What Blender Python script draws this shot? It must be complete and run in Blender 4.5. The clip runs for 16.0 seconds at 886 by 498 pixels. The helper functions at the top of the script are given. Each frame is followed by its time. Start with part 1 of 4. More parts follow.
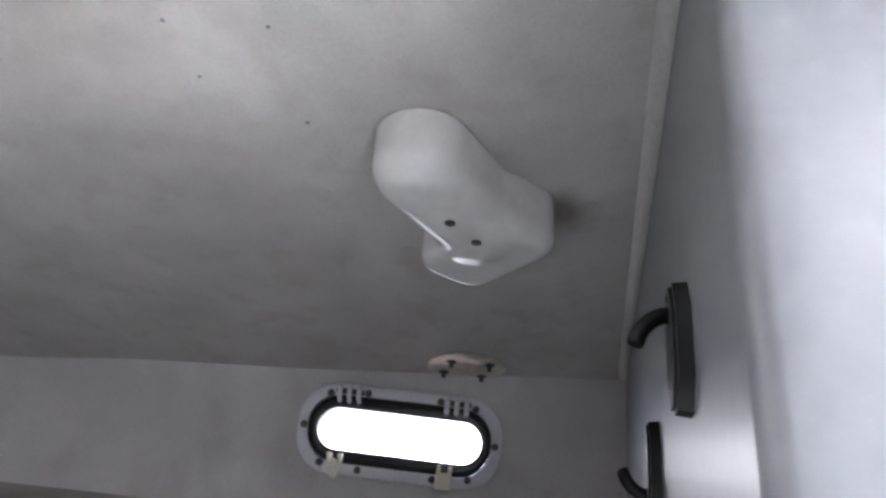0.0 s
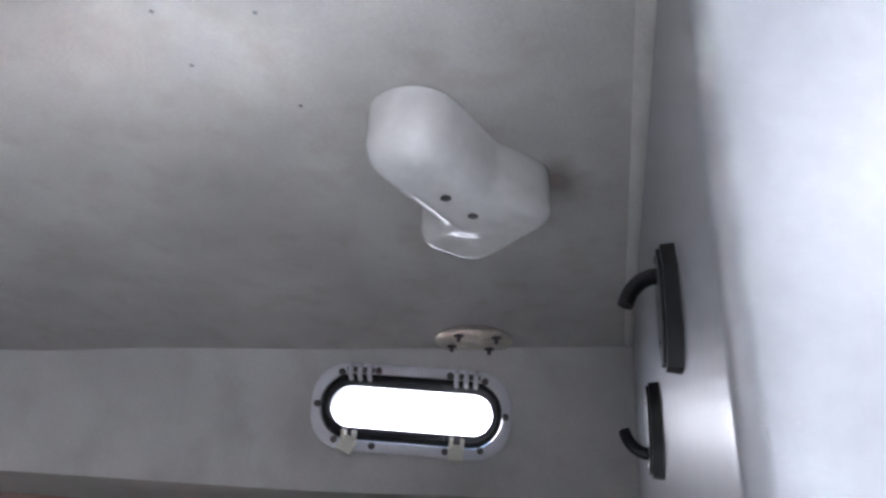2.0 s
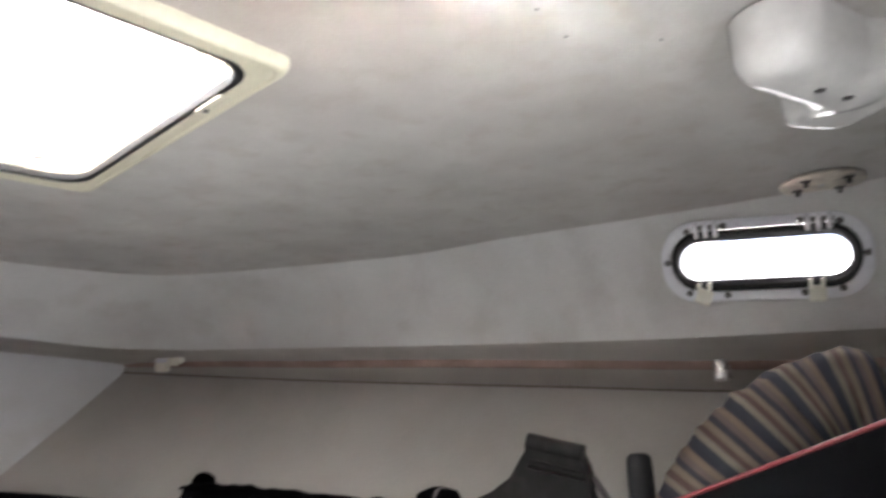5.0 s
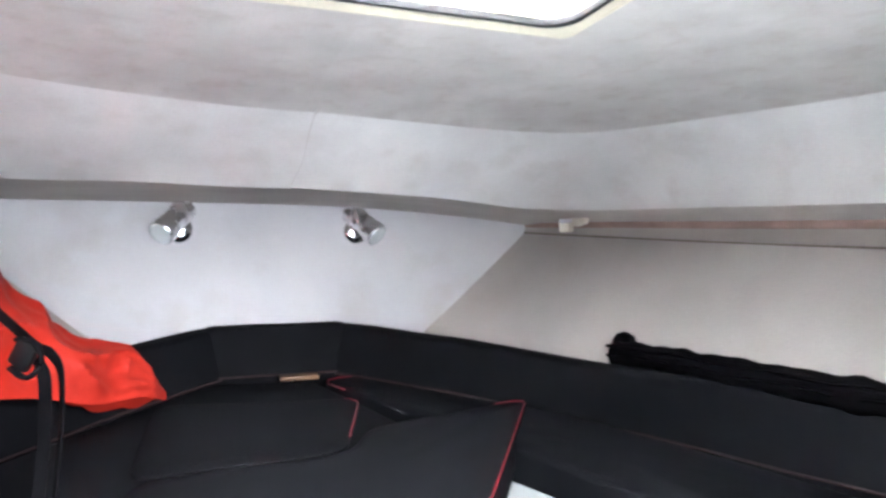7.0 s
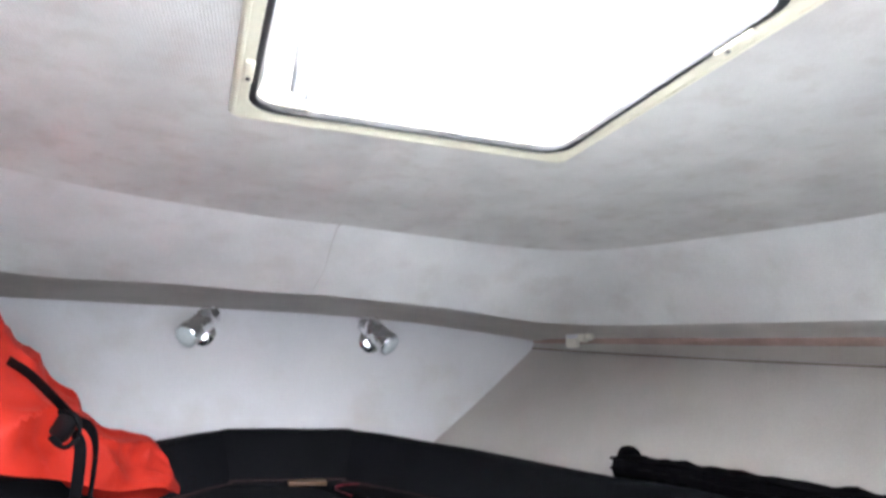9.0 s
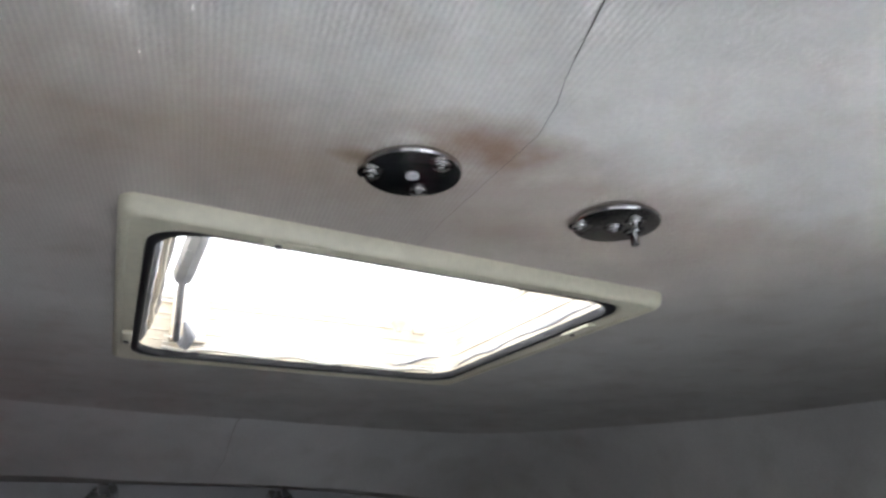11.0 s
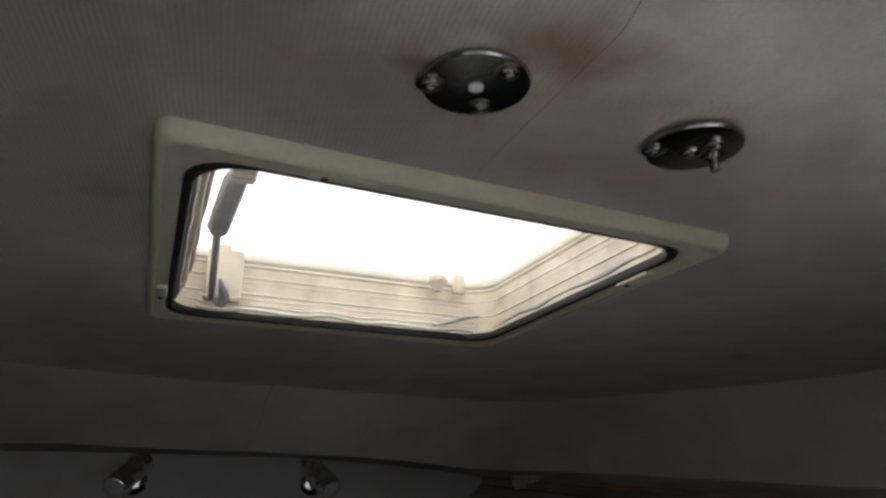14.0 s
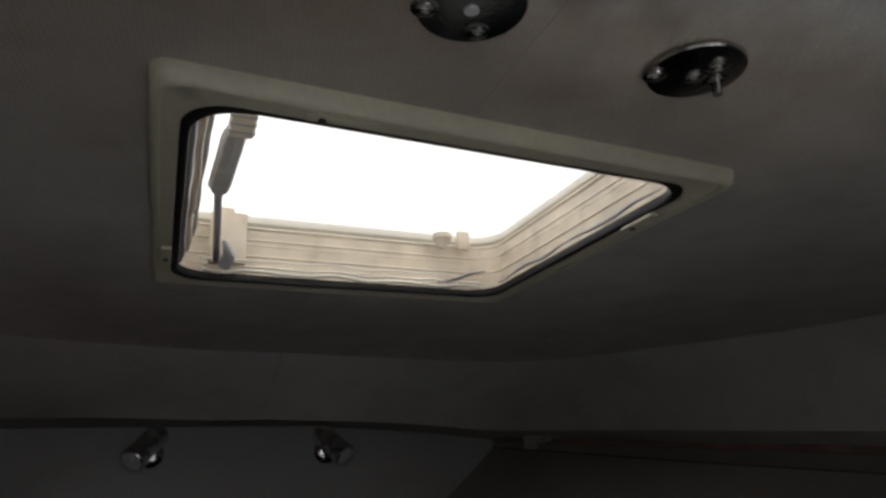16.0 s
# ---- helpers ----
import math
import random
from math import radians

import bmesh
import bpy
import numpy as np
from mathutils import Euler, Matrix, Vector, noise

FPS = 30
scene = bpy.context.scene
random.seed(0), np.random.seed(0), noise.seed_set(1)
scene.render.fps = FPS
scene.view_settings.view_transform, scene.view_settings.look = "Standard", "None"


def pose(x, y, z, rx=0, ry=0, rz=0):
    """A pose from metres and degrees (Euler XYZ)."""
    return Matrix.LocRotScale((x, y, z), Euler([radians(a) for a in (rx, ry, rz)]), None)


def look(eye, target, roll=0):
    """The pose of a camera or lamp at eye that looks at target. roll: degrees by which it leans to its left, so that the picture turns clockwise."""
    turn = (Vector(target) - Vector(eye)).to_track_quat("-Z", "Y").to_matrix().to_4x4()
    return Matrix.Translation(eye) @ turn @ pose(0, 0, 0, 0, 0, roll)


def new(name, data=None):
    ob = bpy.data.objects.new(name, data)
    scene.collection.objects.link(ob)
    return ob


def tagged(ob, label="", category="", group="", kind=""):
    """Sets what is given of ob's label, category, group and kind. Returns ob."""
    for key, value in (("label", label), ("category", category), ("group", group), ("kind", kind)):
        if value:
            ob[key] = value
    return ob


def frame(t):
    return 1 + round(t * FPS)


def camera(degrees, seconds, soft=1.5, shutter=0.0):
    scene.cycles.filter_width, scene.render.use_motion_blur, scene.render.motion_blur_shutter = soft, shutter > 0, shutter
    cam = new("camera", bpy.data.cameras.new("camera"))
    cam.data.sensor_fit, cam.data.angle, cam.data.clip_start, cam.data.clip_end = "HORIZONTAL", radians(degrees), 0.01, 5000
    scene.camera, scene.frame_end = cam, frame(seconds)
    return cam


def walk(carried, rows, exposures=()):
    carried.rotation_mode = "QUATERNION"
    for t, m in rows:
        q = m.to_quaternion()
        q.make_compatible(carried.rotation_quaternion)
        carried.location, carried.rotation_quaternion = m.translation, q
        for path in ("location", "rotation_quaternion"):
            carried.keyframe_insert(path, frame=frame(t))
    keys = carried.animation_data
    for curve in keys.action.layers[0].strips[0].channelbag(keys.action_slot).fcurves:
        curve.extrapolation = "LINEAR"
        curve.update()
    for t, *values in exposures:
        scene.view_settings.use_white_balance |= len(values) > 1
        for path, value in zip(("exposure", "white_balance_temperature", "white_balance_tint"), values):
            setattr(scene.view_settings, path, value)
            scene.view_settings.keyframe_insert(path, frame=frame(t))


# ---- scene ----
cam = camera(65.2, 16.0, soft=2.7, shutter=0.5)
PATH = [
    (0, (0.08, -0.185, 1.322), (1.788, 0.404, 2.303), 3.3),
    (0.5, (0.068, -0.183, 1.321), (1.769, 0.442, 2.296), 1.9),
    (1, (0.059, -0.17, 1.311), (1.761, 0.485, 2.258), 2.0),
    (1.5, (0.061, -0.179, 1.303), (1.766, 0.487, 2.239), 2.3),
    (2, (0.075, -0.199, 1.313), (1.804, 0.423, 2.237), 0.9),
    (2.5, (0.106, -0.208, 1.327), (1.847, 0.422, 2.225), 0.4),
    (3, (0.121, -0.207, 1.349), (1.853, 0.464, 2.231), -0.7),
    (3.2, (0.101, -0.214, 1.341), (1.83, 0.463, 2.224), -1.3),
    (5.3, (-0.136, -0.152, 1.378), (1.188, 1.297, 1.757), -1.2),
    (5.4, (-0.141, -0.148, 1.364), (1.133, 1.349, 1.73), -0.1),
    (5.5, (-0.154, -0.139, 1.364), (1.05, 1.422, 1.702), 0.8),
    (6, (-0.227, -0.074, 1.36), (0.736, 1.664, 1.588), 1.8),
    (6.5, (-0.277, -0.001, 1.358), (0.514, 1.834, 1.454), 0.1),
    (7, (-0.275, 0.094, 1.384), (0.438, 1.961, 1.462), -0.8),
    (7.5, (-0.267, 0.126, 1.395), (0.286, 2.048, 1.404), 0.1),
    (8, (-0.301, 0.105, 1.381), (0.298, 2.004, 1.571), 1.1),
    (8.5, (-0.297, 0.03, 1.35), (0.405, 1.886, 1.597), 1.7),
    (9, (-0.298, -0.012, 1.329), (0.354, 1.827, 1.766), 0.9),
    (9.5, (-0.305, -0.064, 1.356), (0.333, 1.754, 1.892), 0.4),
    (10, (-0.27, -0.089, 1.473), (0.436, 1.667, 2.117), -1.4),
    (10.2, (-0.256, -0.104, 1.497), (0.471, 1.633, 2.17), -0.7),
    (12.3, (-0.25, -0.173, 1.519), (0.534, 1.509, 2.263), 0.3),
    (12.5, (-0.251, -0.163, 1.516), (0.524, 1.525, 2.257), 0.4),
    (13, (-0.255, -0.134, 1.51), (0.489, 1.572, 2.242), 1.5),
    (13.5, (-0.259, -0.112, 1.504), (0.465, 1.617, 2.202), 0.3),
    (14, (-0.256, -0.087, 1.494), (0.462, 1.654, 2.166), 0.2),
    (14.5, (-0.268, -0.066, 1.485), (0.446, 1.694, 2.112), 1.0),
    (15, (-0.266, -0.064, 1.479), (0.427, 1.712, 2.083), -0.2),
    (15.5, (-0.259, -0.073, 1.479), (0.428, 1.7, 2.102), -0.5),
    (16, (-0.25, -0.075, 1.467), (0.463, 1.693, 2.07), -1.8),
]
EXPOSURE = [(0.0, 5.4, 6250, 18), (1.0, 5.63, 6070, 18), (1.5, 5.63, 6020, 17), (2.3, 5.58, 6070, 18), (2.5, 5.5, 6150, 14), (3.0, 5.55, 7000, 19), (5.3, 6.29, 6700, 14), (6.0, 6.86, 6370, 13), (7.0, 7.38, 6150, 13), (8.0, 7.4, 6150, 13), (9.0, 7.05, 6150, 13), (9.6, 6.08, 6100, 12), (10.2, 5.13, 6150, 12), (12.3, 3.8, 6400, 13), (12.8, 3.6, 6450, 13), (13.5, 3.05, 6650, 13), (14.0, 2.88, 6850, 13), (14.6, 2.55, 6900, 13), (16.0, 2.4, 6900, 13)]
walk(cam, [(t, look(e, g, r)) for t, e, g, r in PATH], EXPOSURE)

# ---- world, light ----
world = bpy.data.worlds.new("sky")
scene.world = world
world.use_nodes = True
wn = world.node_tree.nodes
sky = wn.new("ShaderNodeTexSky")
sky.sky_type, sky.sun_disc = "NISHITA", False
sky.sun_elevation, sky.sun_rotation = radians(55), radians(200)
sky.air_density, sky.dust_density, sky.ozone_density = 0.6, 6.0, 1.0
world.node_tree.links.new(sky.outputs["Color"], wn["Background"].inputs["Color"])
wn["Background"].inputs["Strength"].default_value = 0.05


def area_lamp(name, m, sx, sy, watts, color):
    data = bpy.data.lights.new(name, "AREA")
    data.shape, data.size, data.size_y, data.energy, data.color = "RECTANGLE", sx, sy, watts, color
    ob = new(name, data)
    ob.matrix_world = m
    return tagged(ob, kind="structure")


area_lamp("hatch_daylight", look((0, 0.70, 1.885), (0, 0.70, 0), 0), 0.60, 0.60, 0.1375, (0.96, 0.98, 1.05))
area_lamp("portlight_daylight", look((1.44, 0.345, 1.655), (0.2, -0.02, 1.60)), 0.36, 0.14, 0.024, (0.97, 0.98, 1.03))
area_lamp("companionway_daylight", look((0.0, -2.85, 1.25), (0.0, 0.4, 1.6)), 0.7, 0.9, 0.275, (0.84, 0.92, 1.05))
# unseen fill lamp, added in the saloon roof to light through the doorway
area_lamp("added_saloon_daylight", look((0.50, -1.75, 1.80), (0.50, -1.75, 0)), 0.55, 0.55, 6.0, (0.94, 0.95, 1.04))
# added beam, no hatch known here: its patch on the sole lights the headliner
sunbeam = area_lamp("added_saloon_sunbeam", look((0.24, -0.80, 1.80), (0.28, -0.45, 0.3)), 0.19, 0.17, 2.9, (0.97, 0.97, 1.02))
sunbeam.data.spread = radians(4)

# a bright overcast sky, far above
M_CLOUD = bpy.data.materials.new("overcast_sky")
M_CLOUD.use_nodes = True
_e = M_CLOUD.node_tree.nodes.new("ShaderNodeEmission")
_e.inputs["Color"].default_value, _e.inputs["Strength"].default_value = (0.98, 0.99, 1.0, 1), 0.325
M_CLOUD.node_tree.links.new(_e.outputs["Emission"], M_CLOUD.node_tree.nodes["Material Output"].inputs["Surface"])
_me = bpy.data.meshes.new("backdrop")
_me.from_pydata([(400 * math.cos(k * math.pi / 12), 400 * math.sin(k * math.pi / 12), 80) for k in range(24)], [], [list(range(24))])
_me.materials.append(M_CLOUD)
tagged(new("backdrop", _me), "bright white overcast sky", "sky", kind="structure")


# ---- materials ----
def mat(name, color, rough=0.6, metal=0.0, var=0.12, scale=6.0, fine=180.0, bump=0.08, spec=0.5, dirt=None, dirt_amount=0.0, coat=0.0):
    m = bpy.data.materials.new(name)
    m.use_nodes = True
    n, l = m.node_tree.nodes, m.node_tree.links
    b = n["Principled BSDF"]
    b.inputs["Metallic"].default_value = metal
    b.inputs["Specular IOR Level"].default_value = spec
    b.inputs["Coat Weight"].default_value = coat
    tc = n.new("ShaderNodeTexCoord")
    big = n.new("ShaderNodeTexNoise")
    big.inputs["Scale"].default_value, big.inputs["Detail"].default_value = scale, 6
    l.new(tc.outputs["Object"], big.inputs["Vector"])
    small = n.new("ShaderNodeTexNoise")
    small.inputs["Scale"].default_value, small.inputs["Detail"].default_value = fine, 4
    l.new(tc.outputs["Object"], small.inputs["Vector"])
    ramp = n.new("ShaderNodeValToRGB")
    ramp.color_ramp.elements[0].position, ramp.color_ramp.elements[1].position = 0.3, 0.72
    ramp.color_ramp.elements[0].color = (*[c * (1 - var) for c in color], 1)
    ramp.color_ramp.elements[1].color = (*[min(1, c * (1 + var)) for c in color], 1)
    l.new(big.outputs["Fac"], ramp.inputs["Fac"])
    mix = n.new("ShaderNodeMix")
    mix.data_type, mix.blend_type = "RGBA", "MULTIPLY"
    mix.inputs["Factor"].default_value = 0.35
    l.new(ramp.outputs["Color"], mix.inputs["A"])
    grain = n.new("ShaderNodeMapRange")
    grain.inputs["To Min"].default_value, grain.inputs["To Max"].default_value = 0.6, 1.3
    l.new(small.outputs["Fac"], grain.inputs["Value"])
    l.new(grain.outputs["Result"], mix.inputs["B"])
    out = mix.outputs["Result"]
    if dirt:
        spots = n.new("ShaderNodeTexNoise")
        spots.inputs["Scale"].default_value, spots.inputs["Detail"].default_value = scale * 2.3, 8
        l.new(tc.outputs["Object"], spots.inputs["Vector"])
        sr = n.new("ShaderNodeMapRange")
        sr.inputs["From Min"].default_value, sr.inputs["From Max"].default_value = 0.52, 0.78
        sr.inputs["To Max"].default_value = dirt_amount
        l.new(spots.outputs["Fac"], sr.inputs["Value"])
        dm = n.new("ShaderNodeMix")
        dm.data_type = "RGBA"
        dm.inputs["B"].default_value = (*dirt, 1)
        l.new(sr.outputs["Result"], dm.inputs["Factor"])
        l.new(out, dm.inputs["A"])
        out = dm.outputs["Result"]
    l.new(out, b.inputs["Base Color"])
    rr = n.new("ShaderNodeMapRange")
    rr.inputs["To Min"].default_value, rr.inputs["To Max"].default_value = max(0.03, rough - 0.08), min(1, rough + 0.08)
    l.new(big.outputs["Fac"], rr.inputs["Value"])
    l.new(rr.outputs["Result"], b.inputs["Roughness"])
    bp = n.new("ShaderNodeBump")
    bp.inputs["Strength"].default_value, bp.inputs["Distance"].default_value = bump, 0.004
    l.new(small.outputs["Fac"], bp.inputs["Height"])
    l.new(bp.outputs["Normal"], b.inputs["Normal"])
    return m


def add_ribs(m, angle, per_metre, edge=None, strength=0.18):
    """Woven ribs in the vinyl; edge: they end past that x."""
    n, l = m.node_tree.nodes, m.node_tree.links
    b = n["Principled BSDF"]
    tc = n.new("ShaderNodeTexCoord")
    mp = n.new("ShaderNodeMapping")
    mp.inputs["Rotation"].default_value = (0, 0, radians(angle))
    l.new(tc.outputs["Object"], mp.inputs["Vector"])
    wave = n.new("ShaderNodeTexWave")
    wave.inputs["Scale"].default_value = per_metre * 0.314
    wave.inputs["Distortion"].default_value, wave.inputs["Detail"].default_value = 1.2, 2
    wave.inputs["Detail Scale"].default_value = 2.0
    l.new(mp.outputs["Vector"], wave.inputs["Vector"])
    height = wave.outputs["Fac"]
    if edge is not None:
        sep = n.new("ShaderNodeSeparateXYZ")
        l.new(tc.outputs["Object"], sep.inputs["Vector"])
        lt = n.new("ShaderNodeMath")
        lt.operation = "LESS_THAN"
        lt.inputs[1].default_value = edge
        l.new(sep.outputs["X"], lt.inputs[0])
        mul = n.new("ShaderNodeMath")
        mul.operation = "MULTIPLY"
        l.new(lt.outputs["Value"], mul.inputs[0])
        l.new(height, mul.inputs[1])
        height = mul.outputs["Value"]
    bp = n.new("ShaderNodeBump")
    bp.inputs["Strength"].default_value, bp.inputs["Distance"].default_value = strength, 0.0015
    l.new(height, bp.inputs["Height"])
    old = b.inputs["Normal"].links[0].from_socket
    l.new(old, bp.inputs["Normal"])
    l.new(bp.outputs["Normal"], b.inputs["Normal"])
    # the ribs also darken the colour in faint lines
    src = b.inputs["Base Color"].links[0].from_socket
    mx = n.new("ShaderNodeMix")
    mx.data_type, mx.blend_type = "RGBA", "MULTIPLY"
    mx.inputs["Factor"].default_value = 0.13
    l.new(src, mx.inputs["A"])
    inv = n.new("ShaderNodeMapRange")
    inv.inputs["To Min"].default_value, inv.inputs["To Max"].default_value = 1.0, 0.45
    l.new(height, inv.inputs["Value"])
    l.new(inv.outputs["Result"], mx.inputs["B"])
    l.new(mx.outputs["Result"], b.inputs["Base Color"])


def add_stain_or_shade(m, centre, radius, color, amount, stretch=(1, 1, 1)):
    """A water stain with a ragged edge round a fitting; also paints the vent's shadow."""
    n, l = m.node_tree.nodes, m.node_tree.links
    b = n["Principled BSDF"]
    tc = n.new("ShaderNodeTexCoord")
    sub = n.new("ShaderNodeVectorMath")
    sub.operation = "SUBTRACT"
    sub.inputs[1].default_value = centre
    l.new(tc.outputs["Object"], sub.inputs[0])
    sc = n.new("ShaderNodeVectorMath")
    sc.operation = "MULTIPLY"
    sc.inputs[1].default_value = stretch
    l.new(sub.outputs["Vector"], sc.inputs[0])
    ln = n.new("ShaderNodeVectorMath")
    ln.operation = "LENGTH"
    l.new(sc.outputs["Vector"], ln.inputs[0])
    nz = n.new("ShaderNodeTexNoise")
    nz.inputs["Scale"].default_value, nz.inputs["Detail"].default_value = 28, 7
    l.new(tc.outputs["Object"], nz.inputs["Vector"])
    ad = n.new("ShaderNodeMath")
    ad.operation = "MULTIPLY_ADD"
    ad.inputs[1].default_value = radius * 1.1
    l.new(nz.outputs["Fac"], ad.inputs[0])
    l.new(ln.outputs["Value"], ad.inputs[2])
    mr = n.new("ShaderNodeMapRange")
    mr.inputs["From Min"].default_value, mr.inputs["From Max"].default_value = radius * 0.7, radius * 1.6
    mr.inputs["To Min"].default_value, mr.inputs["To Max"].default_value = amount, 0
    l.new(ad.outputs["Value"], mr.inputs["Value"])
    src = b.inputs["Base Color"].links[0].from_socket
    mx = n.new("ShaderNodeMix")
    mx.data_type = "RGBA"
    mx.inputs["B"].default_value = (*color, 1)
    l.new(mr.outputs["Result"], mx.inputs["Factor"])
    l.new(src, mx.inputs["A"])
    l.new(mx.outputs["Result"], b.inputs["Base Color"])


def add_damp_and_shade(m):
    """A brown damp stain across the headliner round the hatch, with a ragged aft edge; also paints the shade forward of
    that edge.
    """
    n, l = m.node_tree.nodes, m.node_tree.links
    b = n["Principled BSDF"]
    tc, sep = n.new("ShaderNodeTexCoord"), n.new("ShaderNodeSeparateXYZ")
    l.new(tc.outputs["Object"], sep.inputs["Vector"])
    mp = n.new("ShaderNodeMapping")
    mp.inputs["Scale"].default_value = (1.0, 0.5, 1.0)
    l.new(tc.outputs["Object"], mp.inputs["Vector"])
    nz = n.new("ShaderNodeTexNoise")
    nz.inputs["Scale"].default_value, nz.inputs["Detail"].default_value, nz.inputs["Roughness"].default_value = 11, 9, 0.62
    l.new(mp.outputs["Vector"], nz.inputs["Vector"])
    ad = n.new("ShaderNodeMath")
    ad.operation = "MULTIPLY_ADD"
    ad.inputs[1].default_value = 0.16
    l.new(nz.outputs["Fac"], ad.inputs[0])
    l.new(sep.outputs["Y"], ad.inputs[2])
    ramp = n.new("ShaderNodeValToRGB")
    e = ramp.color_ramp.elements
    while len(e) < 5:
        e.new(0.5)
    for el, (pos, v) in zip(e, ((0.0, 0.0), (0.265, 0.0), (0.335, 0.60), (0.47, 0.45), (0.80, 0.0))):
        el.position, el.color = pos, (v, v, v, 1)
    l.new(ad.outputs["Value"], ramp.inputs["Fac"])
    sx = n.new("ShaderNodeMath")
    sx.operation = "ABSOLUTE"
    off = n.new("ShaderNodeMath")
    off.inputs[1].default_value = 0.13
    l.new(sep.outputs["X"], off.inputs[0])
    l.new(off.outputs["Value"], sx.inputs[0])
    fx = n.new("ShaderNodeMapRange")
    fx.inputs["From Min"].default_value, fx.inputs["From Max"].default_value = 0.34, 0.62
    fx.inputs["To Min"].default_value, fx.inputs["To Max"].default_value = 1.0, 0.15
    l.new(sx.outputs["Value"], fx.inputs["Value"])
    mul = n.new("ShaderNodeMath")
    mul.operation = "MULTIPLY"
    l.new(ramp.outputs["Color"], mul.inputs[0])
    l.new(fx.outputs["Result"], mul.inputs[1])
    src = b.inputs["Base Color"].links[0].from_socket
    mx = n.new("ShaderNodeMix")
    mx.data_type = "RGBA"
    mx.inputs["B"].default_value = (0.28, 0.20, 0.15, 1)
    l.new(mul.outputs["Value"], mx.inputs["Factor"])
    l.new(src, mx.inputs["A"])
    l.new(mx.outputs["Result"], b.inputs["Base Color"])


M_CEIL = mat("headliner_vinyl", (0.565, 0.545, 0.52), 0.75, var=0.10, scale=9.0, fine=260, bump=0.28, spec=0.25, dirt=(0.36, 0.30, 0.25), dirt_amount=0.36)
# brown damp, with the shade forward of the saloon's light painted in
add_damp_and_shade(M_CEIL)
add_stain_or_shade(M_CEIL, (-0.35, 0.20, 1.75), 0.12, (0.32, 0.26, 0.21), 0.4, (0.4, 1.0, 0.1))
add_ribs(M_CEIL, 6, 250, edge=-0.03, strength=0.17)
add_stain_or_shade(M_CEIL, (-0.050, 0.215, 1.75), 0.065, (0.20, 0.115, 0.07), 0.85, (0.8, 1.5, 0.2))
add_stain_or_shade(M_CEIL, (-0.128, 0.262, 1.75), 0.022, (0.13, 0.085, 0.05), 0.8, (0.8, 1.6, 0.2))
add_stain_or_shade(M_CEIL, (0.04, 0.34, 1.75), 0.06, (0.28, 0.21, 0.16), 0.4, (0.5, 1.3, 0.2))
add_stain_or_shade(M_CEIL, (-0.20, 0.30, 1.75), 0.10, (0.30, 0.23, 0.17), 0.4, (0.6, 1.4, 0.2))
# the vent cover's shadow, painted into the headliner colour
add_stain_or_shade(M_CEIL, (0.77, -0.09, 1.75), 0.06, (0.20, 0.16, 0.13), 0.75, (1, 1.4, 0.2))
M_WALL = mat("side_liner_vinyl", (0.62, 0.61, 0.595), 0.7, var=0.12, scale=4.0, fine=240, bump=0.22, spec=0.25, dirt=(0.40, 0.36, 0.32), dirt_amount=0.40)
add_stain_or_shade(M_WALL, (1.18, 0.62, 1.62), 0.05, (0.24, 0.22, 0.21), 0.24, (0.6, 1, 0.35))
add_stain_or_shade(M_WALL, (1.22, 0.50, 1.57), 0.04, (0.24, 0.22, 0.21), 0.20, (0.6, 1, 0.4))
add_stain_or_shade(M_WALL, (1.26, 0.12, 1.53), 0.05, (0.26, 0.23, 0.21), 0.40, (0.6, 1, 0.5))
M_UNDER = mat("deck_underside_vinyl", (0.50, 0.47, 0.44), 0.75, var=0.1, scale=5.0, fine=240, bump=0.2, spec=0.2)
M_HULL = mat("hull_liner_vinyl", (0.47, 0.445, 0.415), 0.7, var=0.08, scale=3.5, fine=220, bump=0.2, spec=0.25, dirt=(0.42, 0.37, 0.31), dirt_amount=0.25)
M_BULK = mat("white_panel_vinyl", (0.63, 0.63, 0.64), 0.6, var=0.07, scale=2.8, fine=260, bump=0.14, spec=0.3, dirt=(0.46, 0.43, 0.38), dirt_amount=0.45)
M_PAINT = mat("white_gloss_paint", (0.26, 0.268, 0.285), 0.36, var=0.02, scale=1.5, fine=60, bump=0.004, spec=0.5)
M_BEAD = mat("white_bead", (0.62, 0.60, 0.57), 0.5, var=0.08, scale=9, bump=0.1)
M_CREAM = mat("cream_plastic", (0.68, 0.64, 0.50), 0.4, var=0.05, scale=7, fine=140, bump=0.03)
M_COAM = mat("aged_gelcoat", (0.56, 0.485, 0.37), 0.5, var=0.22, scale=13, fine=60, bump=0.15, dirt=(0.26, 0.20, 0.13), dirt_amount=0.6)
M_RUBBER = mat("black_rubber", (0.010, 0.010, 0.012), 0.6, var=0.2, scale=20, bump=0.05)
M_CAP = mat("white_abs", (0.80, 0.79, 0.77), 0.11, var=0.02, scale=5, fine=60, bump=0.0, spec=0.5)
M_PORT = mat("grey_white_plastic", (0.74, 0.74, 0.78), 0.4, var=0.06, scale=10, bump=0.04)
M_IVORY = mat("ivory_plastic", (0.78, 0.75, 0.66), 0.4, var=0.05, scale=10, bump=0.03)
M_RING = mat("glossy_dark_frame", (0.035, 0.036, 0.042), 0.18, var=0.15, scale=20, bump=0.02)
M_BLACKP = mat("black_plastic", (0.006, 0.006, 0.0065), 0.30, var=0.15, scale=30, bump=0.02, spec=0.3)
M_GREYP = mat("dark_grey_plastic", (0.011, 0.0105, 0.010), 0.42, var=0.45, scale=16, fine=120, bump=0.12, spec=0.22, dirt=(0.030, 0.028, 0.025), dirt_amount=0.6)
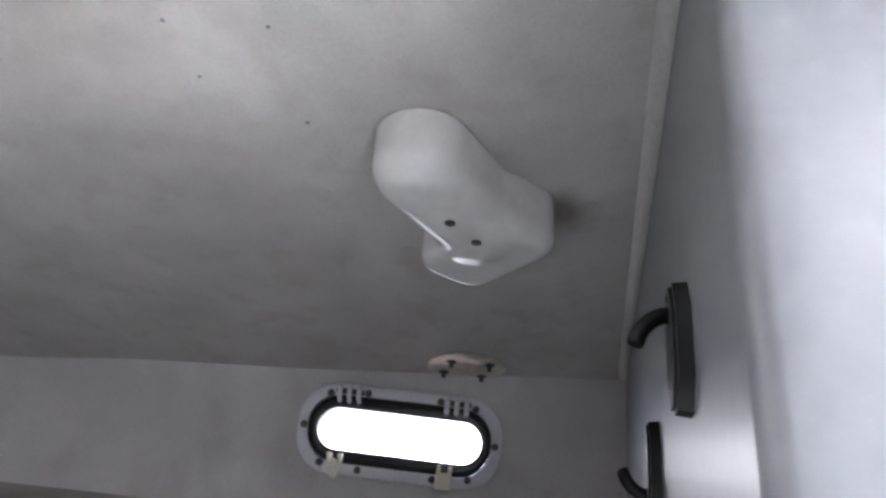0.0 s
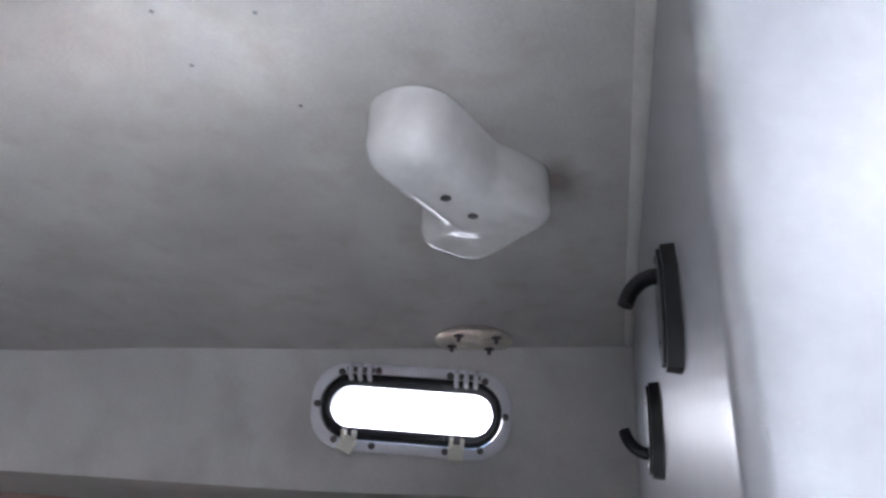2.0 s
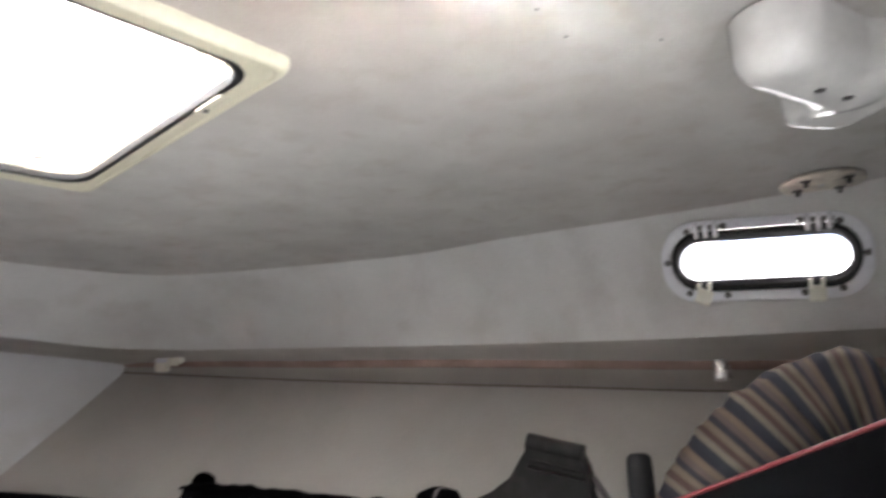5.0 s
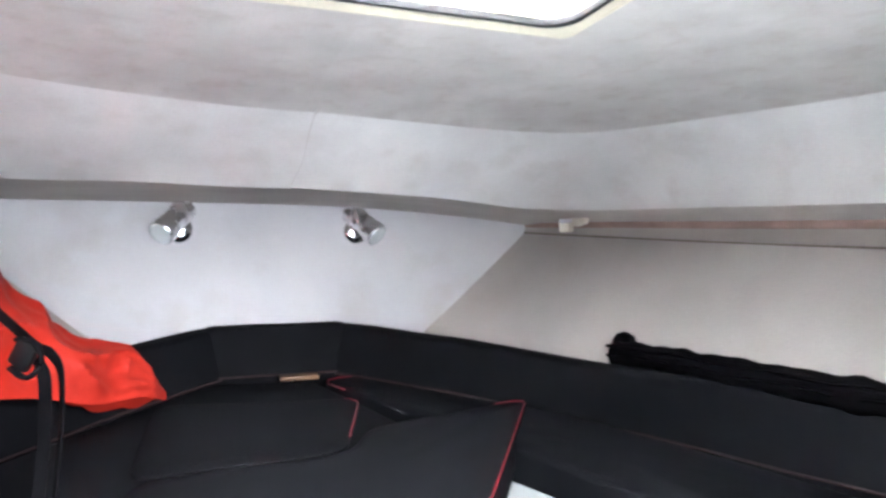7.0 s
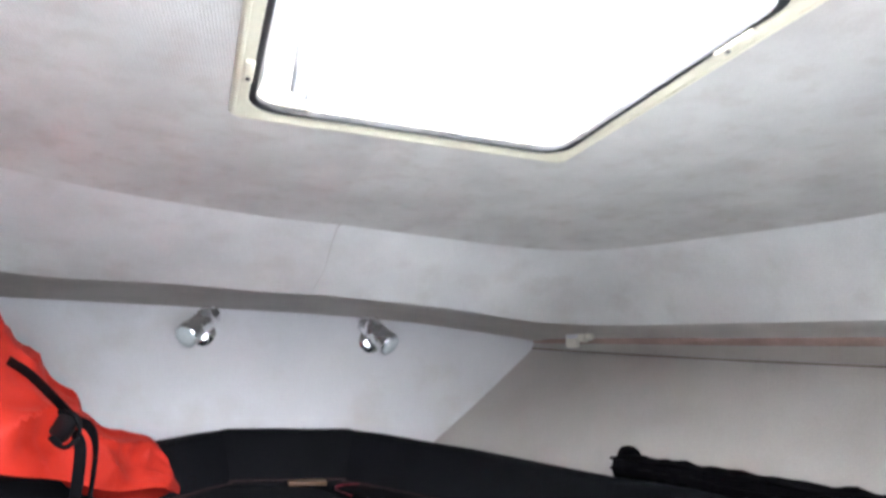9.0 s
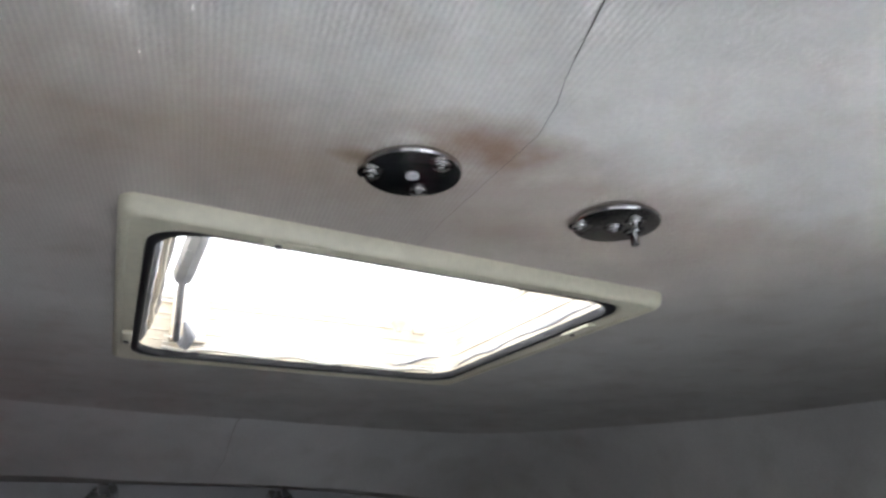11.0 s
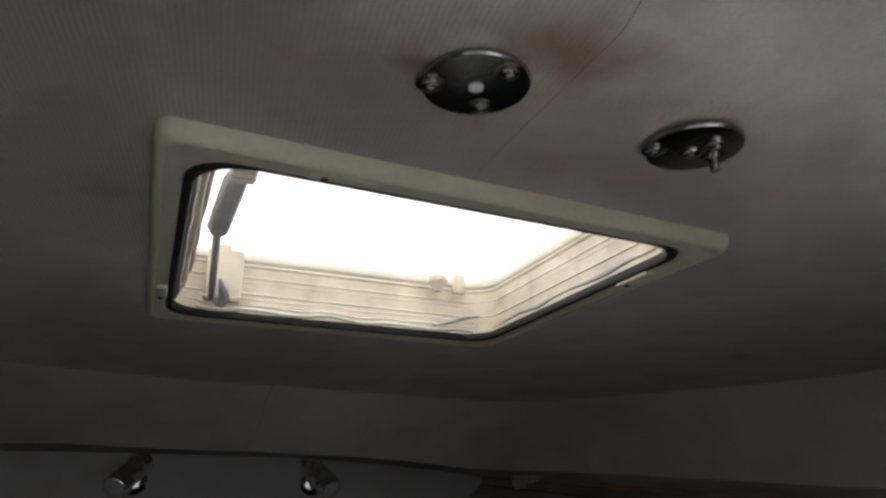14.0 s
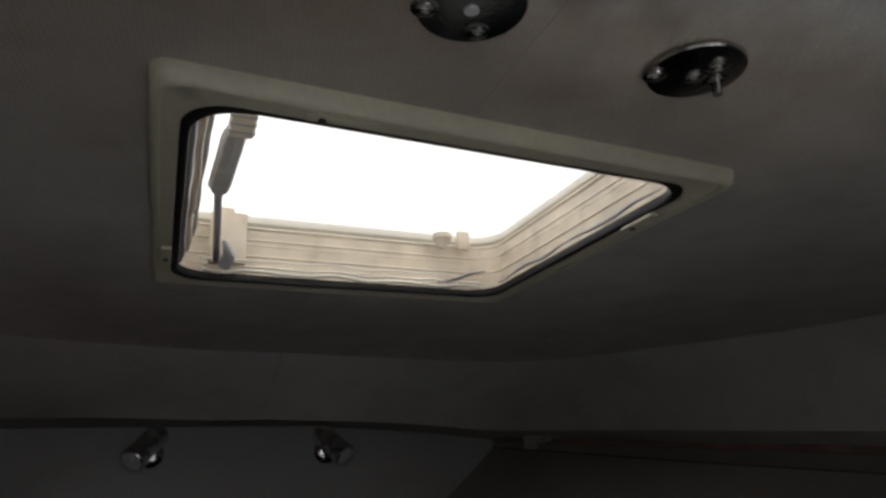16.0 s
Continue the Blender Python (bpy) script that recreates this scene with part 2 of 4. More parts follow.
M_GREYST = mat("mid_grey_plastic", (0.30, 0.30, 0.31), 0.5, var=0.1, scale=20, bump=0.03)
M_STEEL = mat("brushed_steel", (0.46, 0.45, 0.44), 0.14, metal=1, var=0.1, scale=30, fine=300, bump=0.03)
M_TARN = mat("tarnished_steel", (0.80, 0.76, 0.68), 0.38, metal=1, var=0.25, scale=40, fine=200, bump=0.08)
M_SATIN = mat("satin_chrome", (0.84, 0.84, 0.85), 0.27, metal=1, var=0.08, scale=30, fine=300, bump=0.03)
M_CHROME = mat("chrome", (0.75, 0.75, 0.76), 0.1, metal=1, var=0.05, scale=20, bump=0.01)
M_SCREW = mat("dark_screw", (0.12, 0.11, 0.11), 0.4, metal=0.8, var=0.2, scale=60, bump=0.05)
M_TACK = mat("dull_tack", (0.20, 0.19, 0.18), 0.5, metal=0.5, var=0.2, scale=60, bump=0.05)
M_VINYL = mat("black_upholstery", (0.0042, 0.0045, 0.0055), 0.75, var=0.4, scale=5, fine=320, bump=0.3, spec=0.08)
M_PIPING = mat("red_piping", (0.20, 0.010, 0.018), 0.45, var=0.1, scale=30, bump=0.05)
M_PIPE_DARK = mat("brown_piping", (0.022, 0.007, 0.0065), 0.8, var=0.2, scale=30, bump=0.05)
M_WEB = mat("black_webbing", (0.0035, 0.0035, 0.004), 0.9, var=0.25, scale=40, fine=420, bump=0.4, spec=0.04)
M_ORANGE = mat("orange_nylon", (0.31, 0.014, 0.006), 0.68, var=0.14, scale=6, fine=260, bump=0.15, spec=0.2)
M_WOOD = mat("brown_wood", (0.14, 0.075, 0.035), 0.5, var=0.25, scale=12, fine=120, bump=0.1)
M_GROOVE = mat("dark_joint", (0.20, 0.165, 0.14), 0.8, var=0.2, scale=15, bump=0.05)
M_REDWOOD = mat("reddish_batten", (0.37, 0.255, 0.215), 0.55, var=0.2, scale=10, fine=120, bump=0.1)
M_BOARD = mat("pale_board", (0.40, 0.42, 0.41), 0.5, var=0.06, scale=6, bump=0.05)
M_BULB = mat("frosted_lens", (0.80, 0.86, 0.86), 0.25, var=0.04, scale=20, bump=0.02)
M_CRACK = mat("dark_seam", (0.05, 0.04, 0.035), 0.9, var=0.3, scale=30)
M_LABEL = mat("white_cloth", (0.7, 0.7, 0.7), 0.8, var=0.05, scale=30)

# clear pane: lets light pass, with a faint gloss
M_PANE = bpy.data.materials.new("clear_acrylic")
M_PANE.use_nodes = True
_n, _l = M_PANE.node_tree.nodes, M_PANE.node_tree.links
_t, _g, _m = _n.new("ShaderNodeBsdfTransparent"), _n.new("ShaderNodeBsdfGlossy"), _n.new("ShaderNodeMixShader")
_t.inputs["Color"].default_value = (0.95, 0.96, 0.96, 1)
_g.inputs["Roughness"].default_value = 0.05
_m.inputs["Fac"].default_value = 0.03
_l.new(_t.outputs["BSDF"], _m.inputs[1])
_l.new(_g.outputs["BSDF"], _m.inputs[2])
_l.new(_m.outputs["Shader"], _n["Material Output"].inputs["Surface"])

# thin clear plastic film, hazy with age
M_FILM = bpy.data.materials.new("clear_plastic_film")
M_FILM.use_nodes = True
_n, _l = M_FILM.node_tree.nodes, M_FILM.node_tree.links
_t, _g, _d = _n.new("ShaderNodeBsdfTransparent"), _n.new("ShaderNodeBsdfGlossy"), _n.new("ShaderNodeBsdfTranslucent")
_m, _m2, _z, _zr = _n.new("ShaderNodeMixShader"), _n.new("ShaderNodeMixShader"), _n.new("ShaderNodeTexNoise"), _n.new("ShaderNodeMapRange")
_t.inputs["Color"].default_value = (0.95, 0.95, 0.94, 1)
_d.inputs["Color"].default_value = (0.85, 0.83, 0.78, 1)
_g.inputs["Roughness"].default_value = 0.12
_m.inputs["Fac"].default_value = 0.07
_z.inputs["Scale"].default_value, _z.inputs["Detail"].default_value = 9, 5
_zr.inputs["From Min"].default_value, _zr.inputs["From Max"].default_value, _zr.inputs["To Min"].default_value, _zr.inputs["To Max"].default_value = 0.35, 0.7, 0.005, 0.06
_l.new(_z.outputs["Fac"], _zr.inputs["Value"])
_l.new(_zr.outputs["Result"], _m2.inputs["Fac"])
_l.new(_t.outputs["BSDF"], _m.inputs[1])
_l.new(_g.outputs["BSDF"], _m.inputs[2])
_l.new(_m.outputs["Shader"], _m2.inputs[1])
_l.new(_d.outputs["BSDF"], _m2.inputs[2])
_l.new(_m2.outputs["Shader"], _n["Material Output"].inputs["Surface"])

# striped knit
M_KNIT = mat("striped_wool", (0.30, 0.27, 0.24), 0.9, var=0.15, scale=25, fine=400, bump=0.6, spec=0.15)
_n, _l = M_KNIT.node_tree.nodes, M_KNIT.node_tree.links
_tc, _sp, _r = _n.new("ShaderNodeTexCoord"), _n.new("ShaderNodeSeparateXYZ"), _n.new("ShaderNodeValToRGB")
_l.new(_tc.outputs["UV"], _sp.inputs["Vector"])
_q, _w = _n.new("ShaderNodeMath"), _n.new("ShaderNodeMath")
_q.operation, _w.operation = "MULTIPLY", "FRACT"
_q.inputs[1].default_value = 2.2
_l.new(_sp.outputs["Y"], _q.inputs[0])
_l.new(_q.outputs["Value"], _w.inputs[0])
_l.new(_w.outputs["Value"], _r.inputs["Fac"])
_r.color_ramp.interpolation = "CONSTANT"
_cols = [(0.23, 0.17, 0.13), (0.035, 0.038, 0.055), (0.040, 0.044, 0.062), (0.26, 0.23, 0.19), (0.12, 0.075, 0.065), (0.24, 0.19, 0.15), (0.05, 0.05, 0.065), (0.17, 0.13, 0.12)]
_e = _r.color_ramp.elements
while len(_e) < 24:
    _e.new(1.0)
for _i, _el in enumerate(_e):
    _el.position = _i / 24
    _el.color = (*_cols[_i % 8], 1)
_src = _n["Principled BSDF"].inputs["Base Color"].links[0].from_socket
_mx = _n.new("ShaderNodeMix")
_mx.data_type = "RGBA"
_mx.inputs["Factor"].default_value = 0.95
_l.new(_src, _mx.inputs["A"])
_l.new(_r.outputs["Color"], _mx.inputs["B"])
_l.new(_mx.outputs["Result"], _n["Principled BSDF"].inputs["Base Color"])


# ---- mesh helpers ----
def obj(name, bm, material, smooth=True, parent=None, label=""):
    bmesh.ops.recalc_face_normals(bm, faces=bm.faces)
    me = bpy.data.meshes.new(name)
    bm.to_mesh(me)
    bm.free()
    me.materials.append(material)
    if smooth:
        me.polygons.foreach_set("use_smooth", [True] * len(me.polygons))
        me.set_sharp_from_angle(angle=radians(38))
    ob = new(name, me)
    if parent:
        ob.parent = parent
    if label:
        ob["label"] = label
    return ob


def part(name, bm, material, parent, label="", smooth=True):
    return obj(name, bm, material, smooth, parent, label)


def thing(name, m, label, category, group="", kind=""):
    ob = new(name)
    ob.matrix_world = m
    ob.empty_display_size = 0.05
    return tagged(ob, label, category, group, kind)


def grid(rows, closed=False, thick=0.0):
    """A sheet through rows of points of equal count."""
    bm = bmesh.new()
    vs = [[bm.verts.new(p) for p in r] for r in rows]
    n = len(rows[0])
    for i in range(len(rows) - 1):
        for j in range(n if closed else n - 1):
            k = (j + 1) % n
            bm.faces.new((vs[i][j], vs[i][k], vs[i + 1][k], vs[i + 1][j]))
    if thick:
        bmesh.ops.recalc_face_normals(bm, faces=bm.faces)
        bmesh.ops.solidify(bm, geom=bm.faces[:], thickness=thick)
    return bm


def box(sx, sy, sz, bevel=0.0, m=None, seg=2, bm=None):
    bm = bm or bmesh.new()
    made = bmesh.ops.create_cube(bm, size=1)["verts"]
    for v in made:
        v.co = Vector((v.co.x * sx, v.co.y * sy, v.co.z * sz))
    if bevel:
        edges = list({e for v in made for e in v.link_edges})
        made = list({v for f in bmesh.ops.bevel(bm, geom=edges, offset=bevel, segments=seg, affect="EDGES", profile=0.5)["faces"] for v in f.verts} | {v for v in made if v.is_valid})
    if m is not None:
        bmesh.ops.transform(bm, matrix=m, verts=[v for v in made if v.is_valid])
    return bm


def lathe(profile, n=24, m=None, bm=None):
    """profile: (radius, z) from one end to the other, turned round z; ends closed."""
    bm = bm or bmesh.new()
    rings = []
    for r, z in profile:
        rings.append([bm.verts.new((r * math.cos(2 * math.pi * k / n), r * math.sin(2 * math.pi * k / n), z)) for k in range(n)])
    for a, b in zip(rings, rings[1:]):
        for k in range(n):
            bm.faces.new((a[k], a[(k + 1) % n], b[(k + 1) % n], b[k]))
    bm.faces.new(rings[0][::-1])
    bm.faces.new(rings[-1])
    if m is not None:
        bmesh.ops.transform(bm, matrix=m, verts=[v for r in rings for v in r])
    return bm


def smooth_line(pts, n=8, closed=False):
    """Catmull-Rom through the points."""
    p = [Vector(q) for q in pts]
    out = []
    count = len(p)
    last = count if closed else count - 1
    for i in range(last):
        if closed:
            a, b, c, d = p[i - 1], p[i], p[(i + 1) % count], p[(i + 2) % count]
        else:
            a, b, c, d = p[max(i - 1, 0)], p[i], p[i + 1], p[min(i + 2, count - 1)]
        for k in range(n):
            t = k / n
            out.append(0.5 * ((2 * b) + (c - a) * t + (2 * a - 5 * b + 4 * c - d) * t * t + (3 * b - a - 3 * c + d) * t ** 3))
    if not closed:
        out.append(p[-1])
    return out


def tube(pts, r, n=10, flat=1.0, bm=None, closed=False, up=(0, 0, 1)):
    """A rod along points; r a number or a list; flat squeezes it along up."""
    bm = bm or bmesh.new()
    pts = [Vector(p) for p in pts]
    rings = []
    cnt = len(pts)
    for i, p in enumerate(pts):
        if closed:
            d = pts[(i + 1) % cnt] - pts[i - 1]
        else:
            d = pts[min(i + 1, cnt - 1)] - pts[max(i - 1, 0)]
        d.normalize()
        u = Vector(up)
        if abs(u.dot(d)) > 0.95:
            u = Vector((1, 0, 0)) if abs(d.x) < 0.9 else Vector((0, 1, 0))
        s = d.cross(u).normalized()
        w = s.cross(d)
        rr = r[i] if isinstance(r, (list, tuple)) else r
        rings.append([bm.verts.new(p + s * rr * math.cos(2 * math.pi * k / n) + w * rr * flat * math.sin(2 * math.pi * k / n)) for k in range(n)])
    pairs = list(zip(rings, rings[1:]))
    if closed:
        pairs.append((rings[-1], rings[0]))
    for a, b in pairs:
        for k in range(n):
            bm.faces.new((a[k], a[(k + 1) % n], b[(k + 1) % n], b[k]))
    if not closed:
        bm.faces.new(rings[0][::-1])
        bm.faces.new(rings[-1])
    return bm


def lerp(a, b, t):
    return a + (b - a) * t


def resample(pts, n):
    pts = [Vector(p) for p in pts]
    d = [0.0]
    for a, b in zip(pts, pts[1:]):
        d.append(d[-1] + (b - a).length)
    out, j = [], 0
    for k in range(n):
        s = d[-1] * k / (n - 1)
        while j < len(pts) - 2 and d[j + 1] < s:
            j += 1
        out.append(lerp(pts[j], pts[j + 1], min(1.0, (s - d[j]) / max(1e-9, d[j + 1] - d[j]))))
    return out


def rounded_rect(w, h, r, n=8):
    """Outline, anticlockwise, of a rectangle with round corners."""
    out = []
    for cx, cy, a0 in ((w / 2 - r, h / 2 - r, 0), (-w / 2 + r, h / 2 - r, 90), (-w / 2 + r, -h / 2 + r, 180), (w / 2 - r, -h / 2 + r, 270)):
        for k in range(n + 1):
            a = radians(a0 + 90 * k / n)
            out.append((cx + r * math.cos(a), cy + r * math.sin(a)))
    return out


def ring_solid(outer, inner, z0, z1, soft=0.0):
    """A flat ring between two outlines of equal count, from z0 to z1, its edges at z0 eased by soft."""
    def at(o, s, z):
        c = len(o)
        res = []
        for i, (x, y) in enumerate(o):
            ax, ay = o[i - 1]
            bx, by = o[(i + 1) % c]
            tx, ty = bx - ax, by - ay
            q = math.hypot(tx, ty) or 1
            res.append(Vector((x - s * ty / q * -1, y - s * tx / q, z)))
        return res
    rows = [at(outer, 0, z1), at(outer, 0, lerp(z0, z1, 0.5) if soft else z0)]
    if soft:
        sg = 1 if z1 > z0 else -1
        rows[1] = at(outer, 0, z0 + sg * soft)
        rows += [at(outer, -soft * 0.3, z0 + sg * soft * 0.3), at(outer, -soft, z0), at(inner, soft, z0), at(inner, soft * 0.3, z0 + sg * soft * 0.3), at(inner, 0, z0 + sg * soft)]
    else:
        rows.append(at(inner, 0, z0))
    rows.append(at(inner, 0, z1))
    rows.append(at(outer, 0, z1))
    bm = grid(rows, closed=True)
    bmesh.ops.remove_doubles(bm, verts=bm.verts, dist=1e-5)
    return bm


def mirror(pts):
    return [(-p[0], *p[1:]) for p in pts]


# ---- the hull of the cabin ----
TOP_S = [(1.44, -0.42, 1.735), (1.36, -0.14, 1.735), (1.265, 0.20, 1.735), (1.195, 0.46, 1.735), (1.09, 0.75, 1.733), (1.02, 1.02, 1.732), (0.865, 1.28, 1.731), (0.71, 1.50, 1.73), (0.60, 1.565, 1.73), (0.45, 1.58, 1.73), (0.25, 1.56, 1.73), (0.0, 1.53, 1.73)]
LOW_S = [(1.47, -0.42, 1.451), (1.400, -0.14, 1.462), (1.325, 0.20, 1.475), (1.262, 0.50, 1.487), (1.165, 0.82, 1.505), (1.085, 1.08, 1.52), (0.975, 1.45, 1.545), (0.88, 1.72, 1.562), (0.75, 1.80, 1.567), (0.60, 1.815, 1.571), (0.35, 1.775, 1.588), (0.0, 1.745, 1.597)]
RED_S = [(1.56, -0.42, 1.394), (1.52, -0.14, 1.405), (1.485, 0.20, 1.418), (1.42, 0.47, 1.433), (1.30, 0.80, 1.458), (1.20, 1.07, 1.479), (1.09, 1.50, 1.508), (0.99, 1.87, 1.535), (0.88, 2.285, 1.563)]
HUL_S = [(1.60, -0.42, 1.338), (1.57, -0.14, 1.35), (1.54, 0.20, 1.365), (1.50, 0.51, 1.377), (1.40, 0.85, 1.405), (1.30, 1.17, 1.43), (1.15, 1.62, 1.468), (1.00, 2.06, 1.510), (0.855, 2.285, 1.535)]
BOT_S = [(1.28, -0.42, 0.942), (1.24, -0.14, 0.95), (1.20, 0.20, 0.96), (1.12, 0.55, 0.97), (1.03, 0.90, 0.99), (0.93, 1.20, 1.00), (0.74, 1.65, 1.03), (0.52, 2.05, 1.07), (0.37, 2.285, 1.12)]

N = 64
top_s, low_s = resample(smooth_line(TOP_S), N), resample(smooth_line(LOW_S), N)
red_s, hul_s, bot_s = [resample(smooth_line(q), N) for q in (RED_S, HUL_S, BOT_S)]


def ease(x):
    x = max(0.0, min(1.0, x))
    return x * x * (3 - 2 * x)


# the port half of the front runs further aft at its crease and higher at its lip
port_top = [Vector((-p.x, p.y - 0.19 * ease(p.x / 0.75) * ease((p.y + 0.42) / 1.2), p.z)) for p in top_s]
port_low = [Vector((-p.x, p.y, p.z + 0.048 * ease(p.x / 0.9) * ease((p.y + 0.42) / 1.2))) for p in low_s]

# ceiling: from the hatch's hole out to the crease, easing down at its rim
HATCH = Vector((0.0, 0.699, 1.75))
HOLE = 0.276
outline = top_s + port_top[::-1][1:]
aft = [lerp(outline[-1], outline[0], k / 40) for k in range(1, 40)]
outline += aft
inner = []
for p in outline:
    d = Vector((p.x, p.y, 0)) - Vector((HATCH.x, HATCH.y, 0))
    s = HOLE / max(abs(d.x), abs(d.y))
    inner.append(Vector((HATCH.x + d.x * s, HATCH.y + d.y * s, 1.75)))
rows = []
for k in range(25):
    f = k / 24
    row = []
    for a, b in zip(inner, outline):
        p = lerp(a, b, f)
        edge = 1.0 if b.y > -0.419 else max(0.0, 1 - (1.44 - abs(b.x)) / 0.12)
        p.z = 1.75 - edge * (1.75 - b.z) * f ** 7 + 0.0025 * noise.noise((p.x * 3, p.y * 3, 4.0)) * min(1, 8 * f) * (1 - f ** 6)
        row.append(p)
    rows.append(row)
bm = grid(rows, closed=True)
ceiling = tagged(obj("ceiling", bm, M_CEIL), "stained off-white vinyl headliner over the berth", "ceiling", kind="structure")

# unseen outer skin over the headliner, added to stop sky light leaking in at the crease
rows = []
for sc, z in ((0.0, 1.79), (0.5, 1.79), (1.0, 1.79), (1.0, 1.747)):
    row = []
    for a, b in zip(inner, outline):
        g = Vector((HATCH.x + (a.x - HATCH.x) * 1.06, HATCH.y + (a.y - HATCH.y) * 1.06, z))
        w_ = Vector((b.x * 1.022, b.y * 1.016 if b.y > 0 else b.y, z))
        row.append(lerp(g, w_, sc))
    rows.append(row)
tagged(obj("skylight_block", grid(rows, closed=True), M_PAINT), "unseen outer skin that keeps sky light off the headliner's rim", "roof", kind="structure")

# liner seam down the middle of the headliner, with a torn stretch
bm = tube([(-0.165, -0.42, 1.7495), (-0.11, -0.14, 1.7495), (-0.074, 0.046, 1.7495), (-0.058, 0.10, 1.7495), (-0.050, 0.125, 1.7495), (-0.040, 0.150, 1.7495), (-0.031, 0.185, 1.7495), (-0.03, 0.337, 1.7495), (-0.027, 0.43, 1.7495)], [0.0003, 0.0004, 0.0006, 0.0003, 0.0002, 0.0003, 0.0002, 0.00012, 0.00012], 6, 0.6)
tagged(obj("headliner_seam", bm, M_CRACK), "dark torn seam in the vinyl headliner", "seam", kind="structure")

# the coachroof's sides and front; the starboard side has the portlight's hole
PORT_C, PORT_AX = Vector((1.2715, 0.283, 1.630)), Vector((-0.27, 0.963, 0)).normalized()


def wall_rows(t, b, m=14):
    rows = [[p + Vector((p.x * 0.02, p.y * 0.012, 0.03)) for p in t], [p + Vector((p.x * 0.004, p.y * 0.003, 0.008)) for p in t]]
    for k in range(m + 1):
        f = k / m
        row = []
        for p, q in zip(t, b):
            r = lerp(p, q, f)
            n2 = Vector((q.x - p.x, q.y - p.y, 0))
            bulge = 0.010 * math.sin(math.pi * f)
            r += (n2.normalized() if n2.length > 1e-6 else Vector((0, 0, 0))) * bulge
            row.append(r)
        rows.append(row)
    return rows


def portlight_frame():
    """Axes of the portlight: along, up, and inwards."""
    up = Vector((-0.20, 0.0, 0.98))
    up = (up - PORT_AX * up.dot(PORT_AX)).normalized()
    inwards = PORT_AX.cross(up)
    if inwards.x > 0:
        inwards = -inwards
    return PORT_AX, up, inwards


bm = grid(wall_rows(resample(smooth_line(TOP_S), 260), resample(smooth_line(LOW_S), 260), 36))
ax_a, ax_u, ax_i = portlight_frame()
ax_a, ax_u = (ax_a + 0.075 * ax_u).normalized(), (ax_u - 0.075 * ax_a).normalized()
PORT_C = PORT_C + ax_a * 0.006 - ax_u * 0.007
gone = []
for f in bm.faces:
    c = f.calc_center_median() - PORT_C
    da, du = max(0.0, abs(c.dot(ax_a)) - 0.112), abs(c.dot(ax_u))
    if math.hypot(da, du) < 0.066 and f.calc_center_median().x > 1.0:
        gone.append(f)
bmesh.ops.delete(bm, geom=gone, context="FACES")
tagged(obj("wall_starboard", bm, M_WALL), "off-white vinyl cabin side above the side deck", "wall", kind="structure")
tagged(obj("wall_port", grid(wall_rows(port_top, port_low)), M_WALL), "off-white vinyl cabin side above the side deck", "wall", kind="structure")
# the seam in the liner of the front
bm = tube([(0.0, 1.50, 1.736), (-0.008, 1.534, 1.728), (-0.012, 1.58, 1.699), (-0.012, 1.66, 1.648), (-0.03, 1.744, 1.598)], [0.0005, 0.0012, 0.0010, 0.0006, 0.0005], 6)
tagged(obj("front_liner_seam", bm, M_UNDER), "faint vertical seam in the front liner", "seam", kind="structure")

# underside of the deck between coachroof and hull, then across the bow
def bow_z(x):
    return 1.613 - (0.055 if x > 0 else 0.004) * (abs(x) / 0.88) ** 2


bow_x = np.linspace(0.88, 0.0, 25)


def deck_underside(sgn):
    lift = lambda p: Vector((0, 0, 0)) if sgn > 0 else Vector((0, 0, 0.03 * max(0, p.y) / 2.28))
    o = [p + lift(p) for p in red_s[:-1]] + [Vector((x, 2.29, bow_z(sgn * x))) for x in bow_x]
    o = resample(o, N)
    a = low_s if sgn > 0 else port_low
    b = [Vector((sgn * p.x, p.y, p.z)) for p in o]
    rows = []
    for k in range(7):
        f = k / 6
        rows.append([lerp(p, q, f) + Vector((0, 0, -0.006 * math.sin(math.pi * min(1, f * 4)) if f < 0.25 else 0)) for p, q in zip(a, b)])
    return grid(rows)


